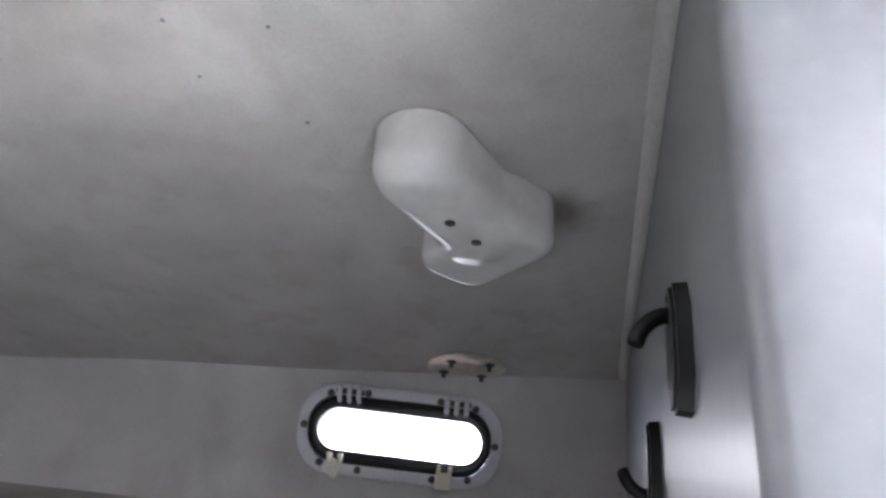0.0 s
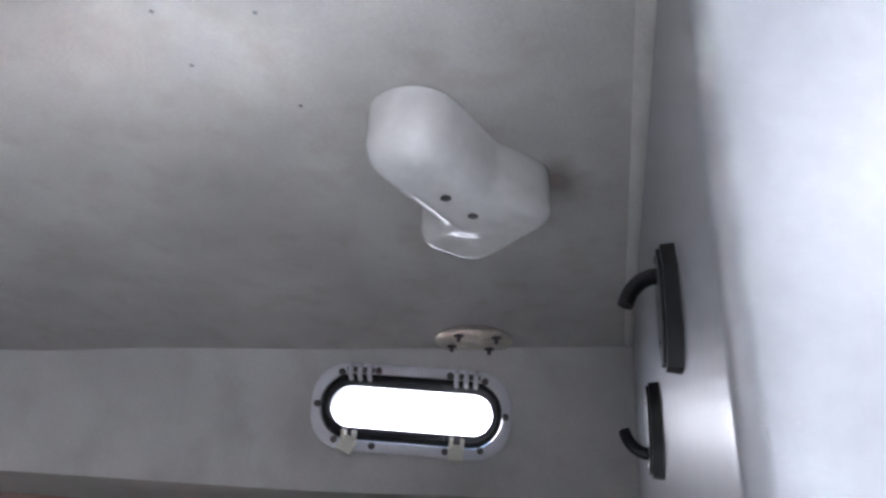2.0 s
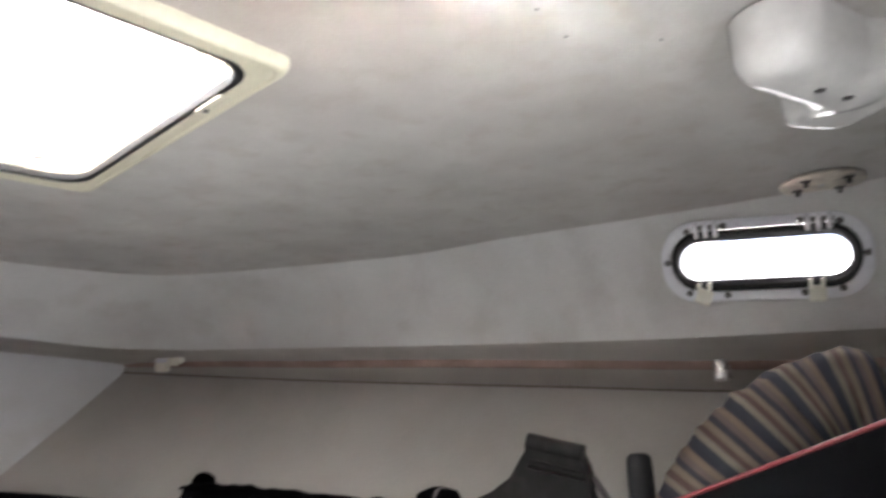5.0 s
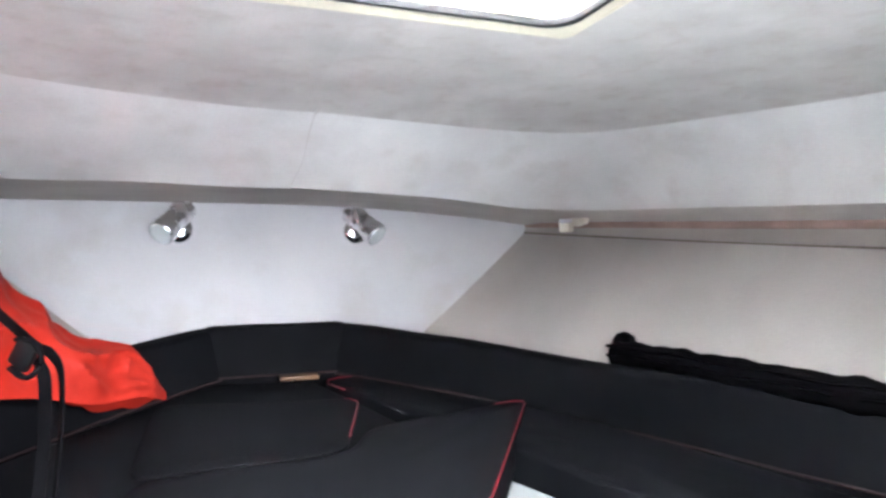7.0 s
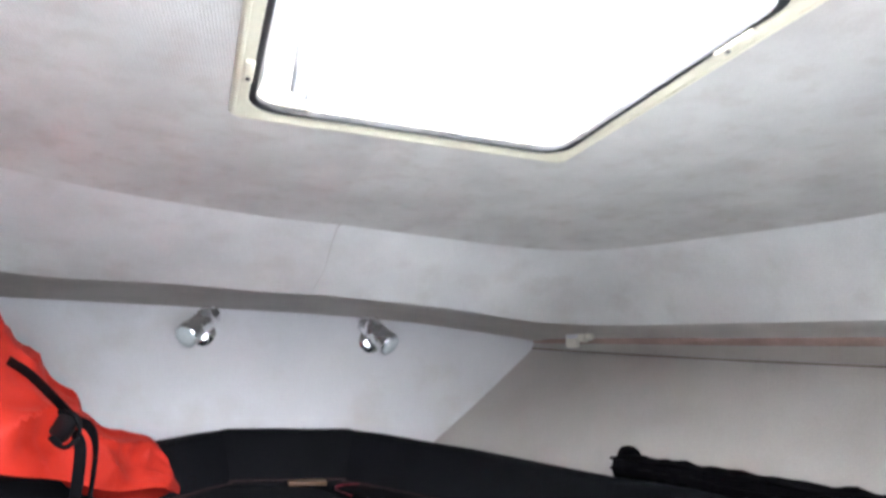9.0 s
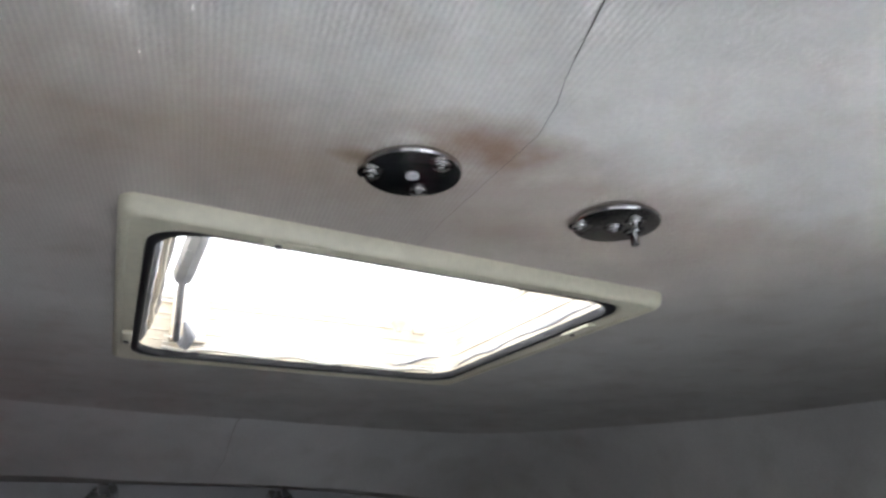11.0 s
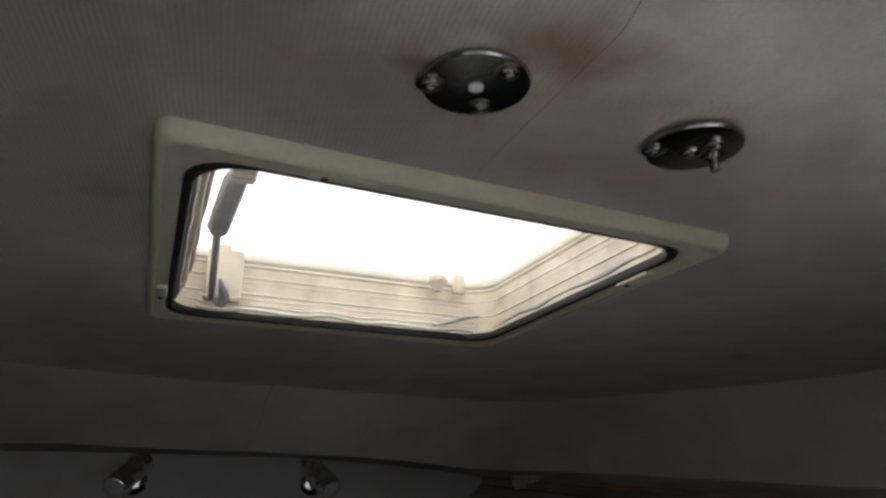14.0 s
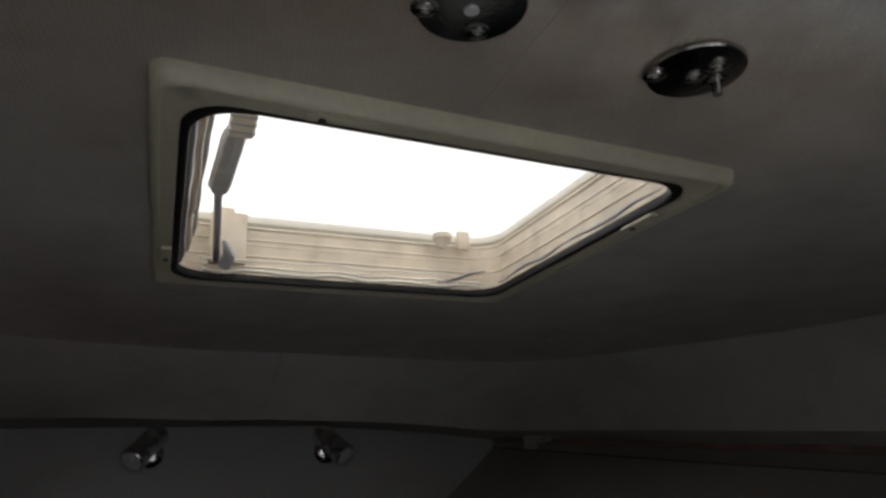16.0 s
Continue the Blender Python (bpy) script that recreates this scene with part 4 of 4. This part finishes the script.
# ---- reading lamps ----
def reading_lamp(x, sgn):
    th = thing("reading_lamp", pose(x, 2.279, 1.532) @ Matrix.Diagonal((1.2, 1.2, 1.2, 1)), "small chrome spot lamp on the bow bulkhead", "lamp", "chrome reading lamps")
    part("base", lathe([(0.036, 0.0), (0.036, 0.004), (0.030, 0.010), (0.014, 0.014)], 28, pose(0, 0, 0, 90, 0, 0)), M_CHROME, th, "round chrome base")
    part("stem", tube([(0, -0.010, 0), (sgn * 0.002, -0.028, 0.010)], 0.007, 10), M_CHROME, th)
    d = Vector((sgn * 0.52, -0.60, -0.62)).normalized()
    c = Vector((sgn * 0.010, -0.044, 0.018))
    m = Matrix.Translation(c) @ d.to_track_quat("Z", "Y").to_matrix().to_4x4()
    sh = part("shade", lathe([(0.020, -0.058), (0.027, -0.054), (0.0285, -0.048), (0.0285, -0.006), (0.0272, -0.004), (0.0272, 0.002), (0.0285, 0.004), (0.0285, 0.026), (0.0272, 0.028), (0.0272, 0.031), (0.0315, 0.034), (0.0315, 0.054), (0.029, 0.057), (0.027, 0.050), (0.024, 0.042)], 28, m), M_STEEL, th, "brushed chrome cylinder shade")
    sh.data.materials[0] = M_SATIN
    part("lens", lathe([(0.0275, 0.045), (0.0265, 0.058), (0.018, 0.062)], 24, m), M_BULB, sh, "frosted pale lens")
    e = c - d * 0.055
    part("switch_lever", tube([e, e + Vector((sgn * -0.004, -0.004, 0.016)), e + Vector((sgn * -0.024, -0.006, 0.022))], [0.003, 0.003, 0.002], 8), M_CHROME, sh)
    return th


reading_lamp(-0.276, -1)
reading_lamp(0.258, 1)


# ---- berth ----
def seat_z(y):
    return 0.985 + 0.115 * max(0.0, min(1.0, (y - 0.8) / 1.35)) ** 1.2


def slab_mesh(poly, zf, thick, inset=0.02, puff=0.010):
    """A cushion over a plan outline; its top follows zf(y), with rolled edges."""
    poly = [Vector((*p, 0)) for p in poly]
    cnt = len(poly)
    pts = []
    for i in range(cnt):
        a, b, c = poly[i - 1], poly[i], poly[(i + 1) % cnt]
        r = min(0.055, (a - b).length * 0.32, (c - b).length * 0.3)
        p0, p1 = b + (a - b).normalized() * r, b + (c - b).normalized() * r
        for k in range(5):
            t = k / 4
            pts.append((1 - t) ** 2 * p0 + 2 * t * (1 - t) * b + t * t * p1)
    pts = resample(pts + [pts[0]], 90)[:-1]
    mid = sum(pts, Vector((0, 0, 0))) / len(pts)
    rows = [[Vector((p.x, p.y, zf(p.y) - thick)) for p in pts], [Vector((p.x, p.y, zf(p.y) - 0.012)) for p in pts]]
    for s, dz in ((0.99, -0.002), (0.95, 0.003), (0.85, puff * 0.7), (0.65, puff), (0.4, puff), (0.15, puff)):
        rows.append([Vector((mid.x + (p.x - mid.x) * s, mid.y + (p.y - mid.y) * s, zf(mid.y + (p.y - mid.y) * s) + dz + 0.003 * noise.noise((p.x * s * 6, p.y * s * 6, thick * 30)))) for p in pts])
    bm = grid(rows, closed=True)
    bmesh.ops.contextual_create(bm, geom=[v for v in bm.verts[-len(pts):]])
    rim = [Vector((mid.x + (p.x - mid.x) * 0.99, mid.y + (p.y - mid.y) * 0.99, zf(p.y) - 0.001)) for p in pts]
    return bm, rim


def berth_cushion(poly, lift, label, thick=0.08, piping=(0, 1), tone=None):
    zf = lambda y: seat_z(y) + lift
    bm, rim = slab_mesh(poly, zf, thick)
    th = thing("berth_cushion", Matrix.Identity(4), label, "cushion", "black berth cushions")
    part("cover", bm, M_VINYL, th)
    if piping:
        a, b = int(piping[0] * 90), int(piping[1] * 90)
        part("piping", tube([rim[k % len(rim)] for k in range(a, b)], 0.0017, 7), tone or M_PIPING, th, "red piping")
    return th


def back_cushion(line, height, thick, lean, label):
    """A backrest stood along a line of top-edge points; lean: how far its foot stands in from its top."""
    pts = resample([Vector(p) for p in line], 24)
    rows = []
    prof = [(0.0, -height), (0.0, -0.02), (0.006, -0.006), (0.02, 0.0), (thick - 0.02, 0.0), (thick - 0.006, -0.006), (thick, -0.02), (thick, -height)]
    cross = []
    for i, p in enumerate(pts):
        d = (pts[min(i + 1, 23)] - pts[max(i - 1, 0)])
        d.z = 0
        d.normalize()
        nrm = Vector((-d.y, d.x, 0))
        e = 1.0
        if i in (0, 23):
            e = 0.93
        cross.append([p + nrm * (q - (lean * (-z / height))) + Vector((0, 0, z * 1.0 - (0.004 if e < 1 else 0) + 0.003 * noise.noise((p.x * 5, p.y * 5, q * 9)))) for q, z in prof])
    bm = bmesh.new()
    vs = [[bm.verts.new(c) for c in r] for r in cross]
    for a, b in zip(vs, vs[1:]):
        for k in range(len(prof)):
            bm.faces.new((a[k], a[(k + 1) % len(prof)], b[(k + 1) % len(prof)], b[k]))
    bm.faces.new(vs[0])
    bm.faces.new(vs[-1][::-1])
    th = thing("back_cushion", Matrix.Identity(4), label, "cushion", "black back cushions")
    part("cover", bm, M_VINYL, th)
    foot = [lerp(c[0], c[1], 0.30) + (c[0] - c[-1]).normalized() * 0.003 for c in cross]
    part("piping", tube(foot, 0.0030, 7), M_PIPE_DARK, th, "faded red-brown piping")
    return th


SB = [(0.190, 2.190, 1.247), (0.47, 1.93, 1.203), (0.745, 1.64, 1.150), (0.86, 1.25, 1.140), (0.95, 0.85, 1.130), (1.02, 0.45, 1.125)]

back_cushion(SB, 0.20, 0.055, 0.05, "black vinyl back cushion against the starboard hull side")
back_cushion(mirror(SB)[::-1], 0.20, 0.055, 0.05, "black vinyl back cushion under the orange bag")
back_cushion([(-0.203, 2.187, 1.249), (0.203, 2.187, 1.249)], 0.20, 0.055, 0.03, "black vinyl back cushion against the bow bulkhead")

# plywood base under the cushions, pale where it shows between them; its unseen aft edge is set to cut off light from
# the sole
bm = bmesh.new()
pl = [(0.10, 2.09), (0.20, 2.07), (0.42, 1.95), (0.74, 1.62), (0.95, 1.05), (1.15, 0.35), (1.15, -0.12), (-1.15, -0.12), (-1.15, 0.35), (-0.95, 1.05), (-0.74, 1.62), (-0.42, 1.95), (-0.20, 2.07), (-0.10, 2.09)]
hi = [bm.verts.new((x, y, seat_z(y) - 0.085)) for x, y in pl]
lo = [bm.verts.new((x, y, 0.3)) for x, y in pl]
bm.faces.new(hi)
bm.faces.new(lo[::-1])
for k in range(len(pl)):
    j = (k + 1) % len(pl)
    bm.faces.new((lo[k], lo[j], hi[j], hi[k]))
tagged(obj("berth_base", bm, M_BOARD, False), "pale painted berth base below the cushions", "berth", kind="structure")
bm = box(0.11, 0.04, 0.012, 0.003, pose(0.05, 2.128, seat_z(2.125) + 0.001, 5, 0, 0))
tagged(obj("berth_fiddle", bm, M_WOOD), "brown wooden strip at the foot of the berth", "trim", kind="structure")

berth_cushion([(0.10, 2.07), (0.19, 2.12), (0.60, 1.60), (0.78, 1.10), (0.90, 0.55), (0.64, 0.50), (0.46, 1.10), (0.38, 1.38)], 0.0, "black vinyl berth cushion along the starboard side", piping=(-0.03, 0.05))
berth_cushion([(-0.19, 2.12), (0.085, 2.085), (0.21, 1.62), (0.06, 1.30), (-0.32, 1.25), (-0.40, 1.05), (-0.60, 0.50), (-0.90, 0.55), (-0.78, 1.10), (-0.60, 1.60)], 0.0, "black vinyl berth cushion along the port side", piping=False)
berth_cushion([(-0.33, 1.86), (0.150, 1.800), (0.03, 1.43), (-0.36, 1.40)], 0.018, "black vinyl infill cushion near the foot", 0.06, (0.295, 0.49))
berth_cushion([(0.10, 1.54), (0.545, 1.660), (0.185, 1.10), (-0.02, 0.86), (-0.36, 0.86), (-0.36, 1.36), (0.03, 1.40)], 0.024, "black vinyl infill cushion with red piping", 0.07, (0.152, 0.47))

# cushion leaning at the aft end, its piped edge uppermost
th = thing("loose_cushion", Matrix.Identity(4), "black vinyl cushion with red piping, leaning", "cushion")
a, b = Vector((0.80, 0.34, 1.217)), Vector((0.80, 0.03, 1.334))
dn = Vector((-0.10, -0.04, -0.30))
ou = Vector((0.05, 0.0, 0.0))
rows = []
for k in range(13):
    f = k / 12
    p = lerp(a, b, f)
    sag = 0.01 * math.sin(math.pi * f)
    rows.append([p + Vector((-0.006, 0, -0.012)), p + dn * 0.5 + Vector((-sag, 0, 0)), p + dn, p + dn + ou, p + dn * 0.5 + ou, p + ou + Vector((0.0, 0, -0.012)), p + ou * 0.5 + Vector((0, 0, -0.004)), p])
bm = grid([list(r) for r in zip(*rows)] + [[r[0] for r in rows]])
bmesh.ops.remove_doubles(bm, verts=bm.verts, dist=1e-5)
bmesh.ops.holes_fill(bm, edges=bm.edges[:], sides=0)
part("cover", bm, M_VINYL, th)
part("piping", tube([lerp(a, b, k / 12) + Vector((-0.002, 0, 0.0)) for k in range(13)], 0.0032, 8), M_PIPING, th, "red piping")

# ---- orange bag on the port cushion ----
bag = thing("orange_bag", Matrix.Identity(4), "crumpled bright orange nylon bag with black strap", "bag")
ridge = smooth_line([(-0.300, 1.72, 1.140), (-0.375, 1.72, 1.238), (-0.470, 1.69, 1.285), (-0.560, 1.63, 1.355), (-0.625, 1.56, 1.445), (-0.680, 1.50, 1.490), (-0.78, 1.42, 1.485), (-0.90, 1.25, 1.46), (-0.98, 1.0, 1.42)], 7)
frontl = smooth_line([(-0.300, 1.705, 1.125), (-0.345, 1.62, 1.150), (-0.420, 1.55, 1.152), (-0.500, 1.47, 1.182), (-0.560, 1.37, 1.200), (-0.630, 1.31, 1.215), (-0.72, 1.20, 1.20), (-0.80, 0.98, 1.18), (-0.86, 0.80, 1.18)], 7)
frontl, ridge = resample(frontl, 90), resample(ridge, 90)
backl = [Vector((p.x - 0.06, p.y + 0.07, max(1.10, p.z - 0.14))) for p in ridge]
rows = []
M_ = 44
for k in range(M_ + 1):
    f = k / M_
    row = []
    for i, (r, q, w) in enumerate(zip(ridge, frontl, backl)):
        if f < 0.7:
            g = f / 0.7
            p = lerp(q, r, g)
            bul = 0.055 * math.sin(math.pi * g) * min(1, i / 19)
            p += Vector((0.55, -0.75, 0.15)) * bul
        else:
            p = lerp(r, w, (f - 0.7) / 0.3)
        u, w2 = i * 0.10 + 1.4 * f, f * 5.0 - i * 0.03
        fold = (1 - abs(noise.noise((u * 0.75, w2 * 0.5, 1.7)))) ** 3 * 0.052 + (1 - abs(noise.noise((u * 1.7 + 5, w2 * 1.0, 4.1)))) ** 6 * 0.011 - 0.028
        fold *= min(1, i / 12) * min(1, f * 6)
        row.append(p + Vector((0.5, -0.7, 0.4)) * fold)
    rows.append(row)
bm = grid(rows)
part("body", bm, M_ORANGE, bag)
def ribbon(pts, width, side, th=0.0025):
    pts = smooth_line(pts, 7)
    s = Vector(side).normalized() * width / 2
    return grid([[p - s for p in pts], [p + s for p in pts]], thick=th)


part("strap", ribbon([(-0.565, 1.235, 1.385), (-0.525, 1.20, 1.362), (-0.480, 1.165, 1.325), (-0.450, 1.14, 1.300), (-0.428, 1.12, 1.290), (-0.415, 1.11, 1.262), (-0.414, 1.10, 1.19), (-0.420, 1.09, 1.10)], 0.016, (0.35, -0.55, 0.75)), M_WEB, bag, "black webbing strap")
part("strap_end", ribbon([(-0.450, 1.135, 1.285), (-0.436, 1.11, 1.26), (-0.434, 1.10, 1.19), (-0.440, 1.09, 1.09)], 0.017, (0.9, -0.4, 0.1)), M_WEB, bag, "hanging strap end")
part("buckle", box(0.030, 0.014, 0.040, 0.005, pose(-0.462, 1.130, 1.290, 10, 35, -25)), M_BLACKP, bag, "black plastic buckle")
part("strap_loop", tube(smooth_line([(-0.475, 1.12, 1.275), (-0.455, 1.11, 1.262), (-0.440, 1.115, 1.280), (-0.448, 1.12, 1.305), (-0.47, 1.13, 1.310)], 5), 0.007, 8, 0.5), M_WEB, bag)

# ---- strap bundle along the starboard cushion ----
bundle = thing("harness_bundle", Matrix.Identity(4), "rolled black webbing harness on the back cushion", "harness")
core = smooth_line([(0.80, 1.645, 1.172), (0.835, 1.52, 1.172), (0.86, 1.40, 1.165), (0.885, 1.25, 1.158), (0.905, 1.10, 1.152), (0.925, 0.97, 1.148), (0.950, 0.86, 1.140), (0.975, 0.76, 1.130)], 8)
rad = [0.033 + 0.010 * noise.noise((k * 0.35, 2.0, 0)) for k in range(len(core))]
part("roll", tube(core, rad, 14), M_WEB, bundle)
for k, sh in enumerate((-0.012, 0.010)):
    part("strap", tube([p + Vector((-0.024, -0.002, 0.012 + sh + 0.0025 * math.sin(i * 0.5 + k))) for i, p in enumerate(core)], 0.012, 8, 0.4), M_WEB, bundle)
part("pommel", lathe([(0.030, -0.06), (0.033, -0.02), (0.034, 0.008), (0.032, 0.026), (0.025, 0.041), (0.010, 0.049)], 20, pose(0.856, 1.690, 1.176, 8, 8, 0)), M_WEB, bundle, "rounded black knob")
part("buckle", lathe([(0.050, -0.04), (0.054, -0.005), (0.042, 0.022), (0.015, 0.032)], 18, pose(0.95, 0.885, 1.178, -10, 10, 0)), M_WEB, bundle)
part("ring", tube([(0.935 + 0.022 * math.cos(a), 0.86, 1.19 + 0.022 * math.sin(a)) for a in np.linspace(0, 2 * math.pi, 20)[:-1]], 0.003, 8, closed=True, up=(0, 1, 0)), M_SCREW, bundle, "dark steel ring")

# ---- grey bracket with a curved arm ----
clamp = thing("plastic_clamp", Matrix.Identity(4), "dark grey plastic clamp bracket with curved arm", "bracket")
o_ = Vector((0.98, 0.592, 1.188))
along, up_, nrm = Vector((0.38, -0.92, 0.0)).normalized(), Vector((0, 0, 1)), Vector((0.92, 0.38, 0)).normalized()
prof = [(-0.30, -0.06), (-0.27, -0.012), (-0.20, 0.000), (-0.14, 0.018), (-0.10, 0.045), (-0.073, 0.085), (-0.062, 0.115), (0.032, 0.090), (0.046, 0.058), (0.040, 0.015), (0.080, -0.05), (0.09, -0.12), (-0.25, -0.12)]
bm = bmesh.new()
fa = [bm.verts.new(o_ + along * u + up_ * v) for u, v in prof]
fb = [bm.verts.new(o_ + along * u + up_ * v + nrm * 0.05) for u, v in prof]
bm.faces.new(fa)
bm.faces.new(fb[::-1])
for k in range(len(prof)):
    j = (k + 1) % len(prof)
    bm.faces.new((fa[k], fb[k], fb[j], fa[j]))
bmesh.ops.bevel(bm, geom=bm.edges[:], offset=0.005, segments=2, affect="EDGES")
part("body", bm, M_GREYP, clamp)
part("grip_bar", tube([o_ + along * -0.068 + up_ * 0.112 + nrm * 0.012, o_ + along * 0.036 + up_ * 0.086 + nrm * 0.012], 0.017, 14), M_GREYP, clamp)
part("lower_bar", tube([o_ + along * -0.064 + up_ * 0.074 + nrm * 0.001, o_ + along * 0.040 + up_ * 0.048 + nrm * 0.001], 0.008, 12), M_GREYP, clamp)
part("wing_nut", lathe([(0.02, 0), (0.022, 0.008), (0.012, 0.02), (0.008, 0.026)], 14, Matrix.Translation(o_ + along * 0.005 - up_ * 0.015) @ (-nrm).to_track_quat("Z", "Y").to_matrix().to_4x4()), M_BLACKP, clamp)
part("clamp_bolt", lathe([(0.014, 0), (0.014, 0.006), (0.009, 0.011)], 8, Matrix.Translation(o_ + along * 0.055 - up_ * 0.062) @ (-nrm).to_track_quat("Z", "Y").to_matrix().to_4x4()), M_SCREW, clamp)
part("side_rod", tube([o_ + along * 0.045 + up_ * 0.045 + nrm * 0.03, o_ + along * 0.105 - up_ * 0.055 + nrm * 0.03], 0.006, 8), M_SCREW, clamp)
part("lever", tube([o_ + along * 0.005 - up_ * 0.01 - nrm * 0.02, o_ + along * 0.05 - up_ * 0.05 - nrm * 0.025, o_ + along * 0.085 - up_ * 0.075 - nrm * 0.025], [0.011, 0.010, 0.007], 10), M_BLACKP, clamp)

# ---- upright black handle ----
hd = thing("pump_handle", pose(1.02, 0.462, 1.10, 0, 0, 0), "upright black rubber-gripped handle beside the blanket", "handle")
part("grip", lathe([(0.018, 0.0), (0.0225, 0.01), (0.0225, 0.15), (0.021, 0.168), (0.014, 0.176)], 20), M_RUBBER, hd)
part("collar", box(0.04, 0.02, 0.03, 0.005, pose(-0.022, 0.024, 0.075, 0, 0, 20)), M_RUBBER, hd)
part("collar_nut", lathe([(0.012, 0.0), (0.012, 0.005), (0.008, 0.009)], 14, pose(-0.052, 0.020, 0.066, 90, 0, -35)), M_PORT, hd, "pale plastic nut")

# ---- striped blanket roll ----
roll_ax = smooth_line([(1.04, 0.40, 1.10), (1.07, 0.35, 1.20), (1.11, 0.27, 1.29), (1.15, 0.19, 1.345), (1.18, 0.10, 1.365)], 10)
cnt = len(roll_ax)
bm = bmesh.new()
uvl = bm.loops.layers.uv.new("UVMap")
rings = []
seg = 36
for i, p in enumerate(roll_ax):
    d = (roll_ax[min(i + 1, cnt - 1)] - roll_ax[max(i - 1, 0)]).normalized()
    s = d.cross(Vector((0, 0, 1))).normalized()
    w = s.cross(d)
    f = i / (cnt - 1)
    r = 0.087 * (0.86 + 0.36 * math.sin(math.pi * min(1, f * 0.8 + 0.15)))
    if f > 0.9:
        r *= 1 - 0.5 * ((f - 0.9) / 0.1) ** 2
    rings.append([bm.verts.new(p + (s * math.cos(2 * math.pi * k / seg) + w * math.sin(2 * math.pi * k / seg) * 0.85) * r * (1 + 0.10 * noise.noise((k * 0.4, i * 0.45, 1)) + 0.022 * math.sin(i * 2.2))) for k in range(seg)])
for i in range(cnt - 1):
    for k in range(seg):
        f = bm.faces.new((rings[i][k], rings[i][(k + 1) % seg], rings[i + 1][(k + 1) % seg], rings[i + 1][k]))
        for lp, vv in zip(f.loops, (i, i, i + 1, i + 1)):
            lp[uvl].uv = (k / seg, vv / (cnt - 1) * 0.999)
bm.faces.new(rings[0][::-1])
bm.faces.new(rings[-1])
blanket = tagged(obj("striped_blanket", bm, M_KNIT), "rolled woollen blanket with muted grey and brown stripes", "blanket")
part("cloth_label", box(0.012, 0.003, 0.032, 0.001, pose(1.035, 0.225, 1.275, 20, 25, 40)), M_LABEL, blanket, "small white cloth label")

# ---- fittings on the batten ----
th = thing("pipe_clip", pose(0.905, 1.990, 1.552, 0, 0, 22), "ivory plastic clip on the hull batten", "clip")
part("saddle", box(0.030, 0.040, 0.052, 0.006, pose(-0.010, 0.034, -0.008)), M_IVORY, th)
part("saddle", box(0.032, 0.030, 0.044, 0.007, pose(-0.014, -0.012, 0.004)), M_IVORY, th)
part("clip_ear", lathe([(0.012, -0.022), (0.015, -0.016), (0.015, 0.014), (0.011, 0.020)], 14, pose(-0.020, -0.044, 0.010, 0, 12, 0)), M_IVORY, th)
part("clip_bolt", lathe([(0.008, -0.034), (0.008, 0.016), (0.006, 0.019)], 10, pose(-0.022, 0.012, 0.002, 90, 0, 0)), M_PORT, th)
th = thing("hose_fitting", pose(1.415, 0.455, 1.427, 0, 0, 20), "bright metal pipe fitting on the hull batten", "fitting")
part("sleeve", lathe([(0.016, -0.030), (0.019, -0.027), (0.019, -0.008), (0.017, -0.006), (0.017, 0.010), (0.020, 0.012), (0.020, 0.028), (0.016, 0.031)], 20, pose(-0.012, 0, 0, 0, 8, 0)), M_SATIN, th)
part("end_cap", lathe([(0.013, 0.029), (0.013, 0.040), (0.010, 0.042)], 16, pose(-0.012, 0, 0, 0, 8, 0)), M_PORT, th)

# ---- loose fixings and blemishes of the headliner ----
for x, y in ((0.397, 0.180), (0.426, 0.098), (0.463, 0.190), (0.547, 0.124)):
    th = tagged(obj("headliner_tack", lathe([(0.0022, 0.0), (0.002, -0.0008), (0.001, -0.0012)], 10, pose(x, y, 1.7488)), M_TACK), "tiny dark tack head in the headliner", "tack", "headliner tacks")
